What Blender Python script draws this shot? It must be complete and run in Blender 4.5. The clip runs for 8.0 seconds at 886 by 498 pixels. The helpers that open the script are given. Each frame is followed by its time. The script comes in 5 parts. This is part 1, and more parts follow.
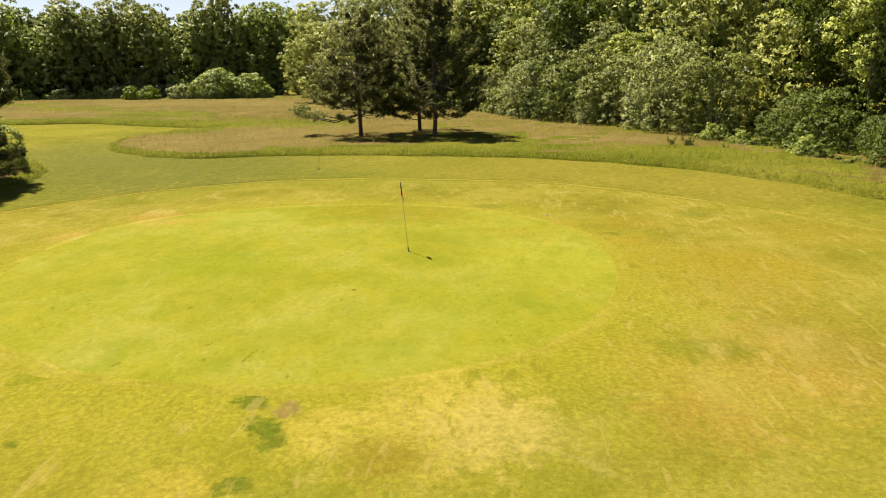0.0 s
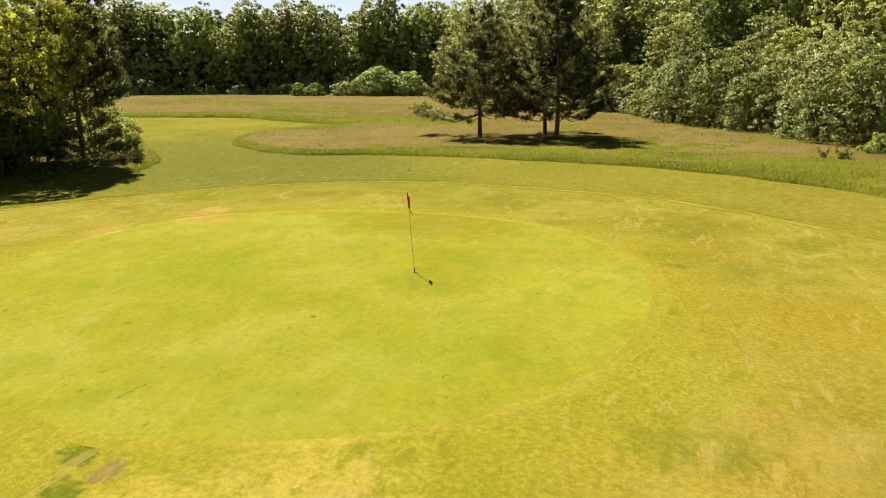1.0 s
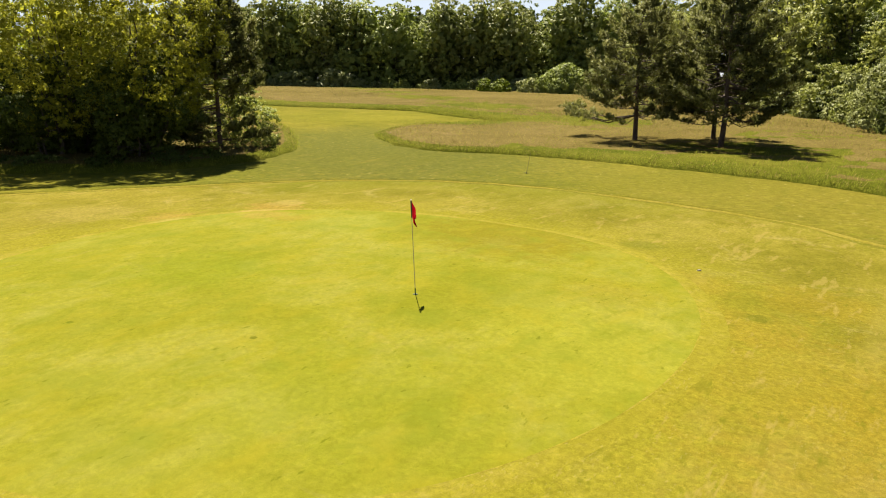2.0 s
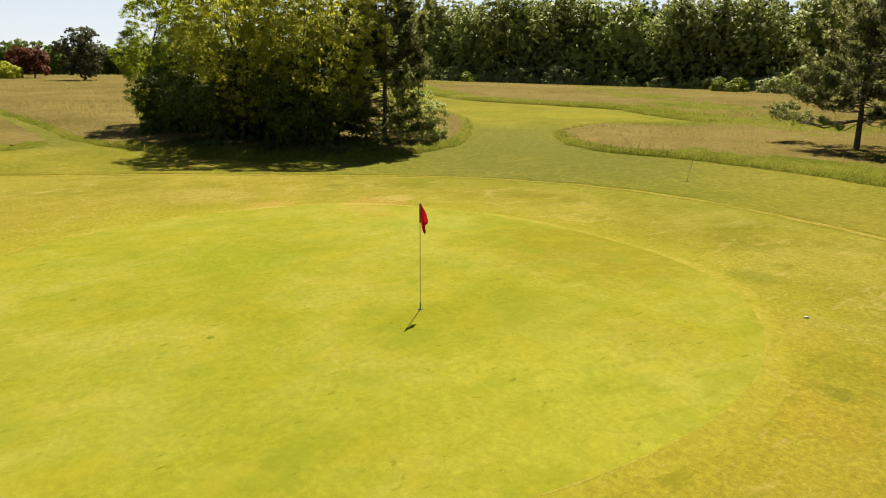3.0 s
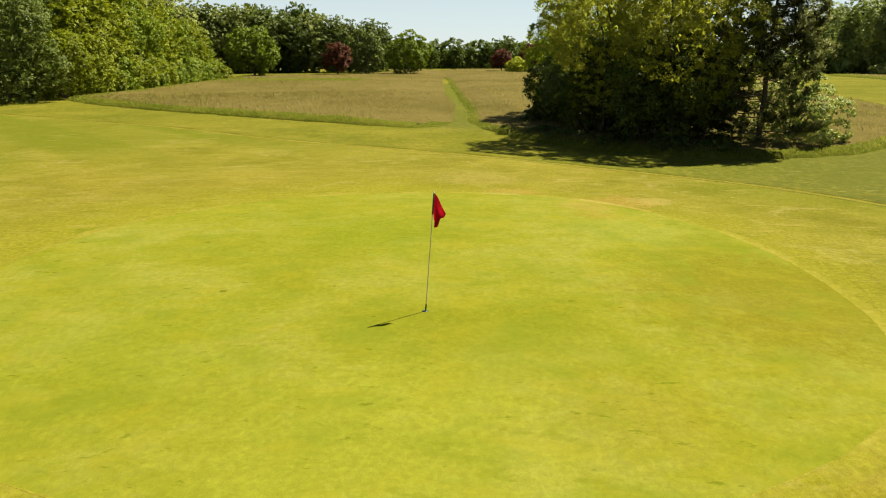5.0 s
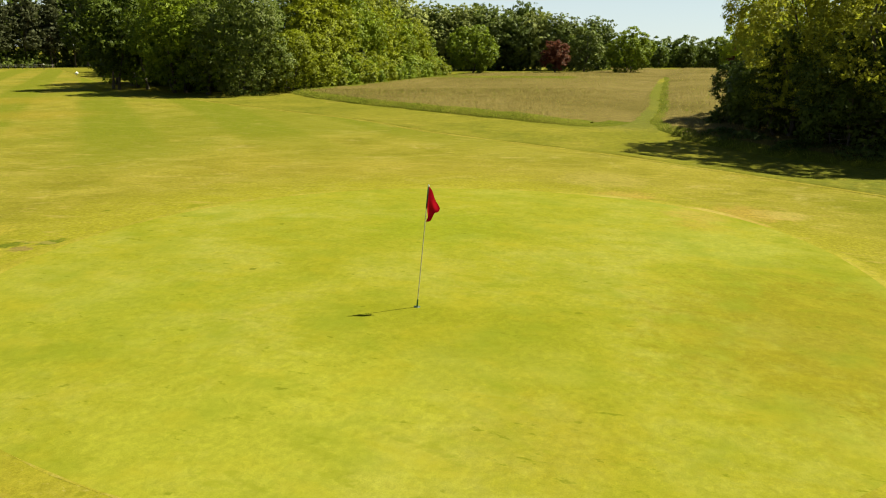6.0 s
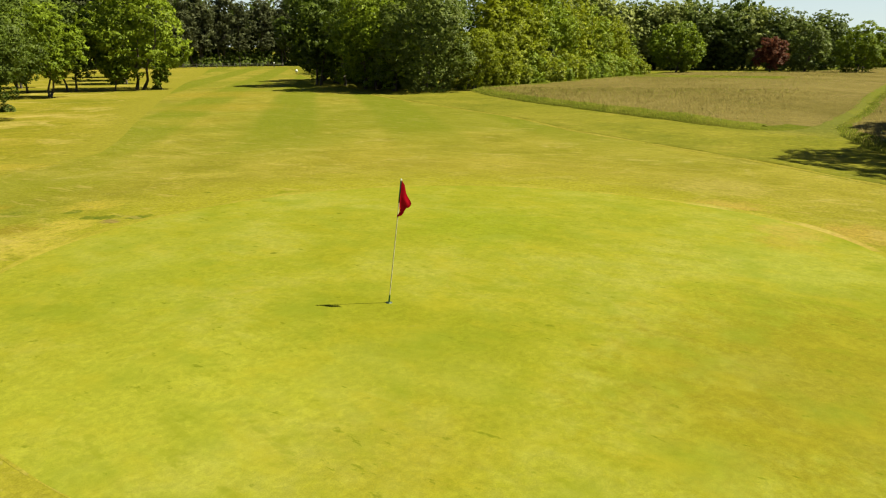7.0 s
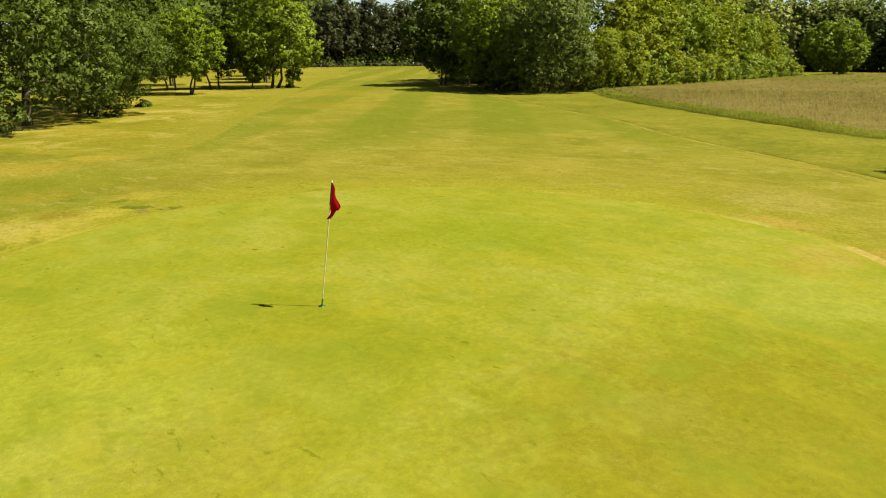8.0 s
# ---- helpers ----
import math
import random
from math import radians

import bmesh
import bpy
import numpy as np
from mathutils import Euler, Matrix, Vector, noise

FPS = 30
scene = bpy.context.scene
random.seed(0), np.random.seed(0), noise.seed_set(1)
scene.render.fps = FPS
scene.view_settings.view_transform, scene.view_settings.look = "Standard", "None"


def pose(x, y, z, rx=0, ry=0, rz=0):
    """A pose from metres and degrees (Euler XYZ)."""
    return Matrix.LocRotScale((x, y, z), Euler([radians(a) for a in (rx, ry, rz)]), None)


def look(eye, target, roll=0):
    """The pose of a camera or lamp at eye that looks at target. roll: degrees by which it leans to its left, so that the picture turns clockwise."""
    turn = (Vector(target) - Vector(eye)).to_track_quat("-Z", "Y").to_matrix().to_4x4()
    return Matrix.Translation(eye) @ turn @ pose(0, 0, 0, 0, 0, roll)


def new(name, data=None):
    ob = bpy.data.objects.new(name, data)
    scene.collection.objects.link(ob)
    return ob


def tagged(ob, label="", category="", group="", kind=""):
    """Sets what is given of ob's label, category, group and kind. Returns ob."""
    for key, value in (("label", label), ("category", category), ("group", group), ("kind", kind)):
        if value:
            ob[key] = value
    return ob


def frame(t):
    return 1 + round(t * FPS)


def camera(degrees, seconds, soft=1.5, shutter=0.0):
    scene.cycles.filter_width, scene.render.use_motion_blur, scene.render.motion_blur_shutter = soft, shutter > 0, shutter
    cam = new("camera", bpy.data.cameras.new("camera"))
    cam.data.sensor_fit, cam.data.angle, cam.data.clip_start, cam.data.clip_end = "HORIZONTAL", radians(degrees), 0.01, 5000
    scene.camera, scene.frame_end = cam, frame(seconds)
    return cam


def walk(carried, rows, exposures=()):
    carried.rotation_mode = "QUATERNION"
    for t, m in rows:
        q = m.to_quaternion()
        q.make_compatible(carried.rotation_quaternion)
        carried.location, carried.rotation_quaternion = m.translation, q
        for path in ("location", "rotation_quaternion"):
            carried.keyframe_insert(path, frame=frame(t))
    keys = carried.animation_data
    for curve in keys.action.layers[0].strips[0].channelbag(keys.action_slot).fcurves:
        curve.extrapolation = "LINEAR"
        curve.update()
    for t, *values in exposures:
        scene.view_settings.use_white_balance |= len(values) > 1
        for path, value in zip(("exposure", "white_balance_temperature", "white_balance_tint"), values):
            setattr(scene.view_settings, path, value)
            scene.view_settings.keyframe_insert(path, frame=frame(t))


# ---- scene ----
cam = camera(63.4, 8.0, soft=1.1)
# seconds, eye x y z, yaw, pitch, roll
ROWS = [
    (0.0, 1.082, -0.005, 4.981, 3.418, -13.359, -1.400),
    (0.5, 3.033, 1.726, 4.891, 10.236, -13.209, -1.100),
    (1.0, 4.706, 3.612, 4.811, 16.863, -13.121, -0.800),
    (1.5, 6.167, 5.778, 4.721, 24.227, -13.157, -0.173),
    (2.0, 7.450, 8.036, 4.635, 32.551, -13.270, 0.411),
    (2.5, 8.551, 10.319, 4.553, 41.729, -13.442, 0.900),
    (3.0, 9.435, 12.392, 4.496, 51.078, -13.651, 1.000),
    (3.5, 10.126, 14.586, 4.434, 61.046, -13.941, 1.100),
    (4.0, 10.548, 16.739, 4.366, 70.948, -14.181, 1.200),
    (4.5, 10.708, 18.694, 4.314, 80.431, -14.419, 1.200),
    (5.0, 10.623, 20.644, 4.267, 89.836, -14.679, 1.228),
    (5.5, 10.267, 22.519, 4.227, 98.963, -14.927, 1.255),
    (6.0, 9.643, 24.309, 4.196, 107.825, -15.157, 1.300),
    (6.5, 8.734, 25.965, 4.155, 116.180, -15.336, 1.300),
    (7.0, 7.647, 27.467, 4.135, 124.300, -15.543, 1.100),
    (7.5, 6.400, 28.767, 4.138, 131.021, -15.636, 1.100),
    (8.0, 5.137, 29.660, 4.175, 135.737, -15.731, 1.000),
]

def aim(x, y, z, yaw, pitch, roll):
    a, p = radians(yaw), radians(pitch)
    way = Vector((-math.sin(a) * math.cos(p), math.cos(a) * math.cos(p), math.sin(p)))
    return look((x, y, z), Vector((x, y, z)) + way, roll)


# seconds, stops, white balance: the picture turns a little greener as the camera comes round
EXPOSURES = [(0.0, 1.58, 6500, 8), (2.5, 1.52, 6500, 8), (3.5, 1.42, 6500, 7), (4.5, 1.38, 6500, 0), (6.0, 1.41, 6500, -5), (8.0, 1.38, 6500, -6)]
walk(cam, [(t, aim(*row)) for t, *row in ROWS], EXPOSURES)

# ---- light ----
SUN_WAY = Vector((-0.385, 0.415, 0.845)).normalized()   # towards the sun, north-west and high
world = bpy.data.worlds.new("sky")
scene.world = world
world.use_nodes = True
wn = world.node_tree
sky = wn.nodes.new("ShaderNodeTexSky")
sky.sky_type = "NISHITA"
sky.sun_disc = False
sky.sun_elevation = math.asin(SUN_WAY.z)
sky.sun_rotation = math.atan2(SUN_WAY.x, SUN_WAY.y)
sky.air_density, sky.dust_density, sky.ozone_density = 0.8, 0.4, 1.2
haze = wn.nodes.new("ShaderNodeMix")   # pale summer haze, thick low down and thin overhead
haze.data_type = "RGBA"
haze.inputs[7].default_value = (11.6, 11.7, 12.8, 1)
way_up = wn.nodes.new("ShaderNodeTexCoord")
split = wn.nodes.new("ShaderNodeSeparateXYZ")
thick = wn.nodes.new("ShaderNodeMapRange")
thick.interpolation_type = "SMOOTHSTEP"
for socket, value in zip(thick.inputs[1:5], (-0.05, 0.5, 0.62, 0.0)):
    socket.default_value = value
wn.links.new(way_up.outputs["Generated"], split.inputs[0])
wn.links.new(split.outputs["Z"], thick.inputs[0])
wn.links.new(thick.outputs[0], haze.inputs[0])
wn.links.new(sky.outputs[0], haze.inputs[6])
wn.links.new(haze.outputs[2], wn.nodes["Background"].inputs[0])
wn.nodes["Background"].inputs[1].default_value = 0.0315
sun = new("sun", bpy.data.lights.new("sun", "SUN"))
sun.data.energy, sun.data.angle, sun.data.color = 5.0, radians(0.6), (1.0, 0.90, 0.70)
sun.matrix_world = look(SUN_WAY * 100, (0, 0, 0))


# ---- materials ----
class Graph:
    """A short way to write a node material."""

    def __init__(self, name):
        self.mat = bpy.data.materials.new(name)
        self.mat.use_nodes = True
        self.tree = self.mat.node_tree
        self.tree.nodes.clear()
        self.out = self.tree.nodes.new("ShaderNodeOutputMaterial")

    def node(self, kind, **sockets):
        n = self.tree.nodes.new(kind)
        for key, value in sockets.items():
            self.put(n.inputs[key.replace("_", " ")], value)
        return n

    def put(self, socket, value):
        if isinstance(value, bpy.types.NodeSocket):
            self.tree.links.new(value, socket)
        elif isinstance(value, tuple) and len(value) == 3 and socket.type == "RGBA":
            socket.default_value = (*value, 1)
        else:
            socket.default_value = value

    def coords(self, scale=(1, 1, 1), turn=0.0):
        c = self.node("ShaderNodeTexCoord")
        m = self.node("ShaderNodeMapping", Vector=c.outputs["Object"])
        m.inputs["Scale"].default_value = scale
        m.inputs["Rotation"].default_value = (0, 0, turn)
        return m.outputs[0]

    def noise(self, scale, detail=3.0, rough=0.55, where=None, warp=0.0):
        n = self.node("ShaderNodeTexNoise", Scale=scale, Detail=detail, Roughness=rough, Distortion=warp)
        self.put(n.inputs["Vector"], where if where is not None else self.coords())
        return n.outputs["Fac"]

    def ramp(self, fac, stops):
        r = self.node("ShaderNodeValToRGB", Fac=fac)
        e = r.color_ramp.elements
        while len(e) < len(stops):
            e.new(0.5)
        for el, (at, col) in zip(e, stops):
            el.position = at
            el.color = (*col, 1) if isinstance(col, tuple) else (col, col, col, 1)
        return r.outputs[0]

    def mix(self, fac, a, b, how="MIX"):
        n = self.tree.nodes.new("ShaderNodeMix")
        n.data_type, n.blend_type = "RGBA", how
        self.put(n.inputs[0], fac)
        self.put(n.inputs[6], a)
        self.put(n.inputs[7], b)
        return n.outputs[2]

    def math(self, how, a, b=0.0, clamp=False):
        n = self.tree.nodes.new("ShaderNodeMath")
        n.operation, n.use_clamp = how, clamp
        self.put(n.inputs[0], a)
        self.put(n.inputs[1], b)
        return n.outputs[0]

    def bump(self, height, strength, distance):
        return self.node("ShaderNodeBump", Strength=strength, Distance=distance, Height=height).outputs[0]

    def surface(self, **sockets):
        p = self.node("ShaderNodeBsdfPrincipled", **sockets)
        self.tree.links.new(p.outputs[0], self.out.inputs[0])
        return self.mat


def turf(name, dark, mid, light, straw, straw_at, patch, grain, bump, crisp=0.5, bare=None, speck=None, spots=(), rings=None, bands=None, flecks=(), fade=None):
    """Mown grass: patches metres wide, smaller blotches, dry and worn places, fine blades."""
    g = Graph(name)
    big = g.noise(patch, 4, 0.55, warp=0.5)
    small = g.noise(patch * 7, 6, 0.7, g.coords((1.0, 0.75, 1.0), 0.6), 0.3)
    fine = g.noise(grain, 4, 0.7, warp=0.4)
    blades = g.noise(grain * 7, 3, 0.75)
    tone = g.math("ADD", g.math("MULTIPLY", big, 0.62), g.math("MULTIPLY", small, 0.38))
    col = g.ramp(tone, [(0.38, dark), (0.5, mid), (0.62, light)])
    dry = g.noise(patch * 2.1, 7, 0.7, g.coords((1, 1, 1), 1.1), 0.9)
    col = g.mix(g.ramp(dry, [(straw_at, 0.0), (straw_at + 0.13, 0.8)]), col, straw)
    if bare:
        worn = g.noise(patch * 4, 7, 0.74, g.coords((1, 0.45, 1), 2.0), 1.2)
        col = g.mix(g.ramp(worn, [(0.57, 0.0), (0.72, 0.65)]), col, bare)
    if bands:
        # mowing lanes down the fairway, and greener and browner stretches
        width, turn, x, y, near, far, tint, brown = bands
        wide = g.noise(0.045, 3, 0.5, g.coords((1, 1, 1), 0.3), 0.5)
        col = g.mix(g.ramp(wide, [(0.42, 0.55), (0.52, 0.0)]), col, tint)
        col = g.mix(g.ramp(wide, [(0.54, 0.0), (0.68, 0.5)]), col, brown)
        w = g.node("ShaderNodeTexWave", Scale=1.0, Distortion=0.5, Detail=2.0)
        w.inputs["Detail Scale"].default_value = 0.4
        g.put(w.inputs["Vector"], g.coords((0.157 / width,) * 3, turn))
        at = g.tree.nodes.new("ShaderNodeVectorMath")
        at.operation = "DISTANCE"
        g.put(at.inputs[0], g.coords())
        at.inputs[1].default_value = (x, y, 0)
        zone = g.ramp(g.math("DIVIDE", at.outputs["Value"], far), [(near / far, 0.0), (1.0, 0.9)])
        col = g.mix(g.math("MULTIPLY", g.ramp(w.outputs["Fac"], [(0.35, 0.0), (0.65, 1.0)]), zone), col, tint)
    if rings:
        # wheel and mower lines that run round the green
        x, y, near, far, step, tint, near_tint = rings
        at = g.tree.nodes.new("ShaderNodeVectorMath")
        at.operation = "DISTANCE"
        g.put(at.inputs[0], g.coords())
        at.inputs[1].default_value = (x, y, 0)
        d = g.math("ADD", at.outputs["Value"], g.math("MULTIPLY", g.noise(0.3, 6, 0.6), 2.4))
        soft = g.math("ADD", at.outputs["Value"], g.math("MULTIPLY", g.noise(0.5, 6, 0.65), 5.0))
        col = g.mix(g.ramp(g.math("DIVIDE", soft, 20.0), [(0.56, 0.8), (0.74, 0.0)]), col, near_tint)
        wave = g.math("SINE", g.math("MULTIPLY", d, 2 * math.pi / step))
        lines = g.ramp(g.math("ADD", wave, g.math("MULTIPLY", g.noise(5.0, 4, 0.7), 0.5)), [(1.08, 0.0), (1.3, 1.0)])
        zone = g.ramp(g.math("DIVIDE", d, far), [(near / far, 0.0), (near / far + 0.06, 1.0), (0.8, 0.8), (1.0, 0.0)])
        broken = g.ramp(g.noise(1.6, 6, 0.8), [(0.47, 0.0), (0.68, 0.45)])
        col = g.mix(g.math("MULTIPLY", g.math("MULTIPLY", lines, zone), broken), col, tint)
    if fade:
        # goes over raggedly into the grass beyond where the mesh's own "fade" nears 1
        edge = g.node("ShaderNodeAttribute")
        edge.attribute_name = "fade"
        x = g.math("ADD", edge.outputs["Fac"], g.math("MULTIPLY", g.math("SUBTRACT", g.noise(1.2, 6, 0.7), 0.5), 1.3))
        col = g.mix(g.ramp(x, [(0.05, 0.0), (0.65, 1.0)]), col, fade)
    ragged = g.noise(2.6, 5, 0.7)
    for x, y, r, tint, power in spots:
        at = g.tree.nodes.new("ShaderNodeVectorMath")
        at.operation = "DISTANCE"
        g.put(at.inputs[0], g.coords())
        at.inputs[1].default_value = (x, y, 0)
        d = g.math("ADD", g.math("DIVIDE", at.outputs["Value"], r), g.math("MULTIPLY", ragged, 1.6))
        col = g.mix(g.ramp(g.math("DIVIDE", d, 3.0), [(0.45, power), (0.52, 0.0)] if r < 0.8 else [(0.40, power), (0.56, 0.0)]), col, tint)
    col = g.mix(crisp, col, g.ramp(fine, [(0.3, 0.25), (0.5, 0.5), (0.7, 0.8)]), "OVERLAY")
    col = g.mix(crisp * 0.8, col, g.ramp(blades, [(0.3, 0.22), (0.5, 0.5), (0.7, 0.82)]), "OVERLAY")
    if speck:
        d = g.noise(grain * 1.3, 3, 0.6, g.coords((1, 0.6, 1), 0.9))
        col = g.mix(g.ramp(d, [(0.62, 0.0), (0.74, 0.55)]), col, speck)
    for scale, stretch, turn, start, tint, power in flecks:
        # small tufts and strands, thicker in some places than in others
        d = g.noise(scale, 4, 0.62, g.coords((1, stretch, 1), turn), 0.2)
        d = g.math("ADD", d, g.math("MULTIPLY", g.math("SUBTRACT", g.noise(0.5, 2, 0.5, g.coords((1, 1, 1), turn + 0.7)), 0.5), 0.22))
        col = g.mix(g.ramp(d, [(start, 0.0), (start + (0.07 if scale > 2 else 0.22), power)]), col, tint)
    h = g.math("ADD", fine, g.math("MULTIPLY", blades, 0.6))
    mat = g.surface(Base_Color=col, Roughness=1.0, Specular_IOR_Level=0.02, Normal=g.bump(h, 0.55, bump))
    return mat


def leafy(name, stops, through_col, share=0.2, rough=0.5, lump=0.6):
    """Leaves: each its own shade, in lumps of lighter and darker growth, lit from behind too."""
    g = Graph(name)
    own = g.node("ShaderNodeNewGeometry").outputs["Random Per Island"]
    tree_own = g.node("ShaderNodeObjectInfo").outputs["Random"]
    lumps = g.noise(lump, 2, 0.5)
    f = g.math("ADD", g.math("MULTIPLY", own, 0.42), g.math("MULTIPLY", lumps, 0.5))
    f = g.math("ADD", f, g.math("MULTIPLY", tree_own, 0.16))
    col = g.ramp(f, stops)
    p = g.node("ShaderNodeBsdfPrincipled", Base_Color=col, Roughness=rough, Specular_IOR_Level=0.06)
    t = g.node("ShaderNodeBsdfTranslucent", Color=g.mix(0.5, col, through_col))
    m = g.node("ShaderNodeMixShader", Fac=share)
    g.tree.links.new(p.outputs[0], m.inputs[1])
    g.tree.links.new(t.outputs[0], m.inputs[2])
    g.tree.links.new(m.outputs[0], g.out.inputs[0])
    return g.mat


def bark(name, a, b):
    g = Graph(name)
    n = g.noise(7, 5, 0.7, g.coords((1, 1, 0.25)))
    big = g.noise(1.2, 3)
    col = g.mix(big, g.ramp(n, [(0.35, a), (0.65, b)]), a)
    return g.surface(Base_Color=col, Roughness=0.9, Normal=g.bump(n, 0.8, 0.04))


def plain(name, col, rough=0.5):
    g = Graph(name)
    n = g.noise(40.0, 4)
    c = g.mix(g.math("MULTIPLY", n, 0.25), col, tuple(v * 0.45 for v in col))
    return g.surface(Base_Color=c, Roughness=rough, Normal=g.bump(n, 0.15, 0.002))


TUFT = (0.056, 0.070, 0.006)
STRAW = (0.204, 0.162, 0.045)
RUST = (0.18, 0.102, 0.021)
GREEN = turf("putting_green_turf", (0.126, 0.126, 0.00867), (0.151, 0.146, 0.0133), (0.171, 0.163, 0.0265), (0.183, 0.163, 0.0347), 0.62, 0.26, 9.0, 0.005, 0.27,
             bare=(0.162, 0.142, 0.010), spots=[(-2.1, 16.6, 0.11, (0.045, 0.06, 0.006), 0.9), (-5.6, 15.2, 0.12, (0.07, 0.085, 0.006), 0.8), (-1.0, 14.4, 0.1, (0.07, 0.08, 0.006), 0.7), (-0.5, 25.8, 2.0, (0.144, 0.120, 0.0072), 0.3), (2.2, 23.2, 1.6, (0.15, 0.118, 0.009), 0.3),
                                              (-6.5, 19.0, 2.6, (0.114, 0.132, 0.0072), 0.5), (3.0, 20.0, 3.2, (0.182, 0.182, 0.02), 0.45), (0.5, 16.0, 3.0, (0.13, 0.142, 0.010), 0.35), (-7.0, 25.5, 2.2, (0.165, 0.172, 0.03), 0.4), (-9.3, 25.0, 0.9, RUST, 0.3), (-2.3, 27.2, 4.2, (0.122, 0.104, 0.008), 0.75), (-10.6, 25.0, 1.2, (0.2, 0.14, 0.03), 0.5)],
             flecks=[(0.9, 0.8, 0.4, 0.5, (0.108, 0.124, 0.010), 0.6), (0.35, 0.8, 2.2, 0.54, (0.172, 0.176, 0.032), 0.35), (1.9, 0.3, 1.1, 0.56, (0.116, 0.122, 0.007), 0.4), (1.2, 0.7, 1.7, 0.52, (0.186, 0.16, 0.012), 0.5), (3.2, 0.5, 0.4, 0.60, (0.108, 0.115, 0.007), 0.4), (7.0, 0.45, 1.2, 0.65, (0.075, 0.085, 0.005), 0.65)])
COLLAR = turf("collar_turf", (0.135, 0.125, 0.0095), (0.165, 0.147, 0.0155), (0.19, 0.163, 0.025), (0.212, 0.174, 0.04), 0.54, 0.8, 8, 0.006, 0.35, bare=(0.198, 0.15, 0.033), fade=(0.148, 0.13, 0.0135), spots=[(5.0, 19.0, 6.0, (0.148, 0.13, 0.012), 0.7), (0.0, 12.0, 3.0, (0.152, 0.132, 0.0125), 0.4), (-11.1, 25.2, 1.3, (0.235, 0.178, 0.05), 0.7), (-10.4, 26.2, 1.0, (0.215, 0.148, 0.04), 0.6), (-12.1, 22.6, 1.0, (0.225, 0.185, 0.05), 0.6), (0.6, 11.4, 1.5, (0.228, 0.185, 0.03), 0.6)],
              flecks=[(1.0, 0.7, 0.9, 0.57, (0.112, 0.115, 0.009), 0.4), (9.0, 0.6, 0.3, 0.64, (0.085, 0.088, 0.006), 0.4), (18.0, 0.5, 1.4, 0.62, (0.235, 0.195, 0.06), 0.4)])
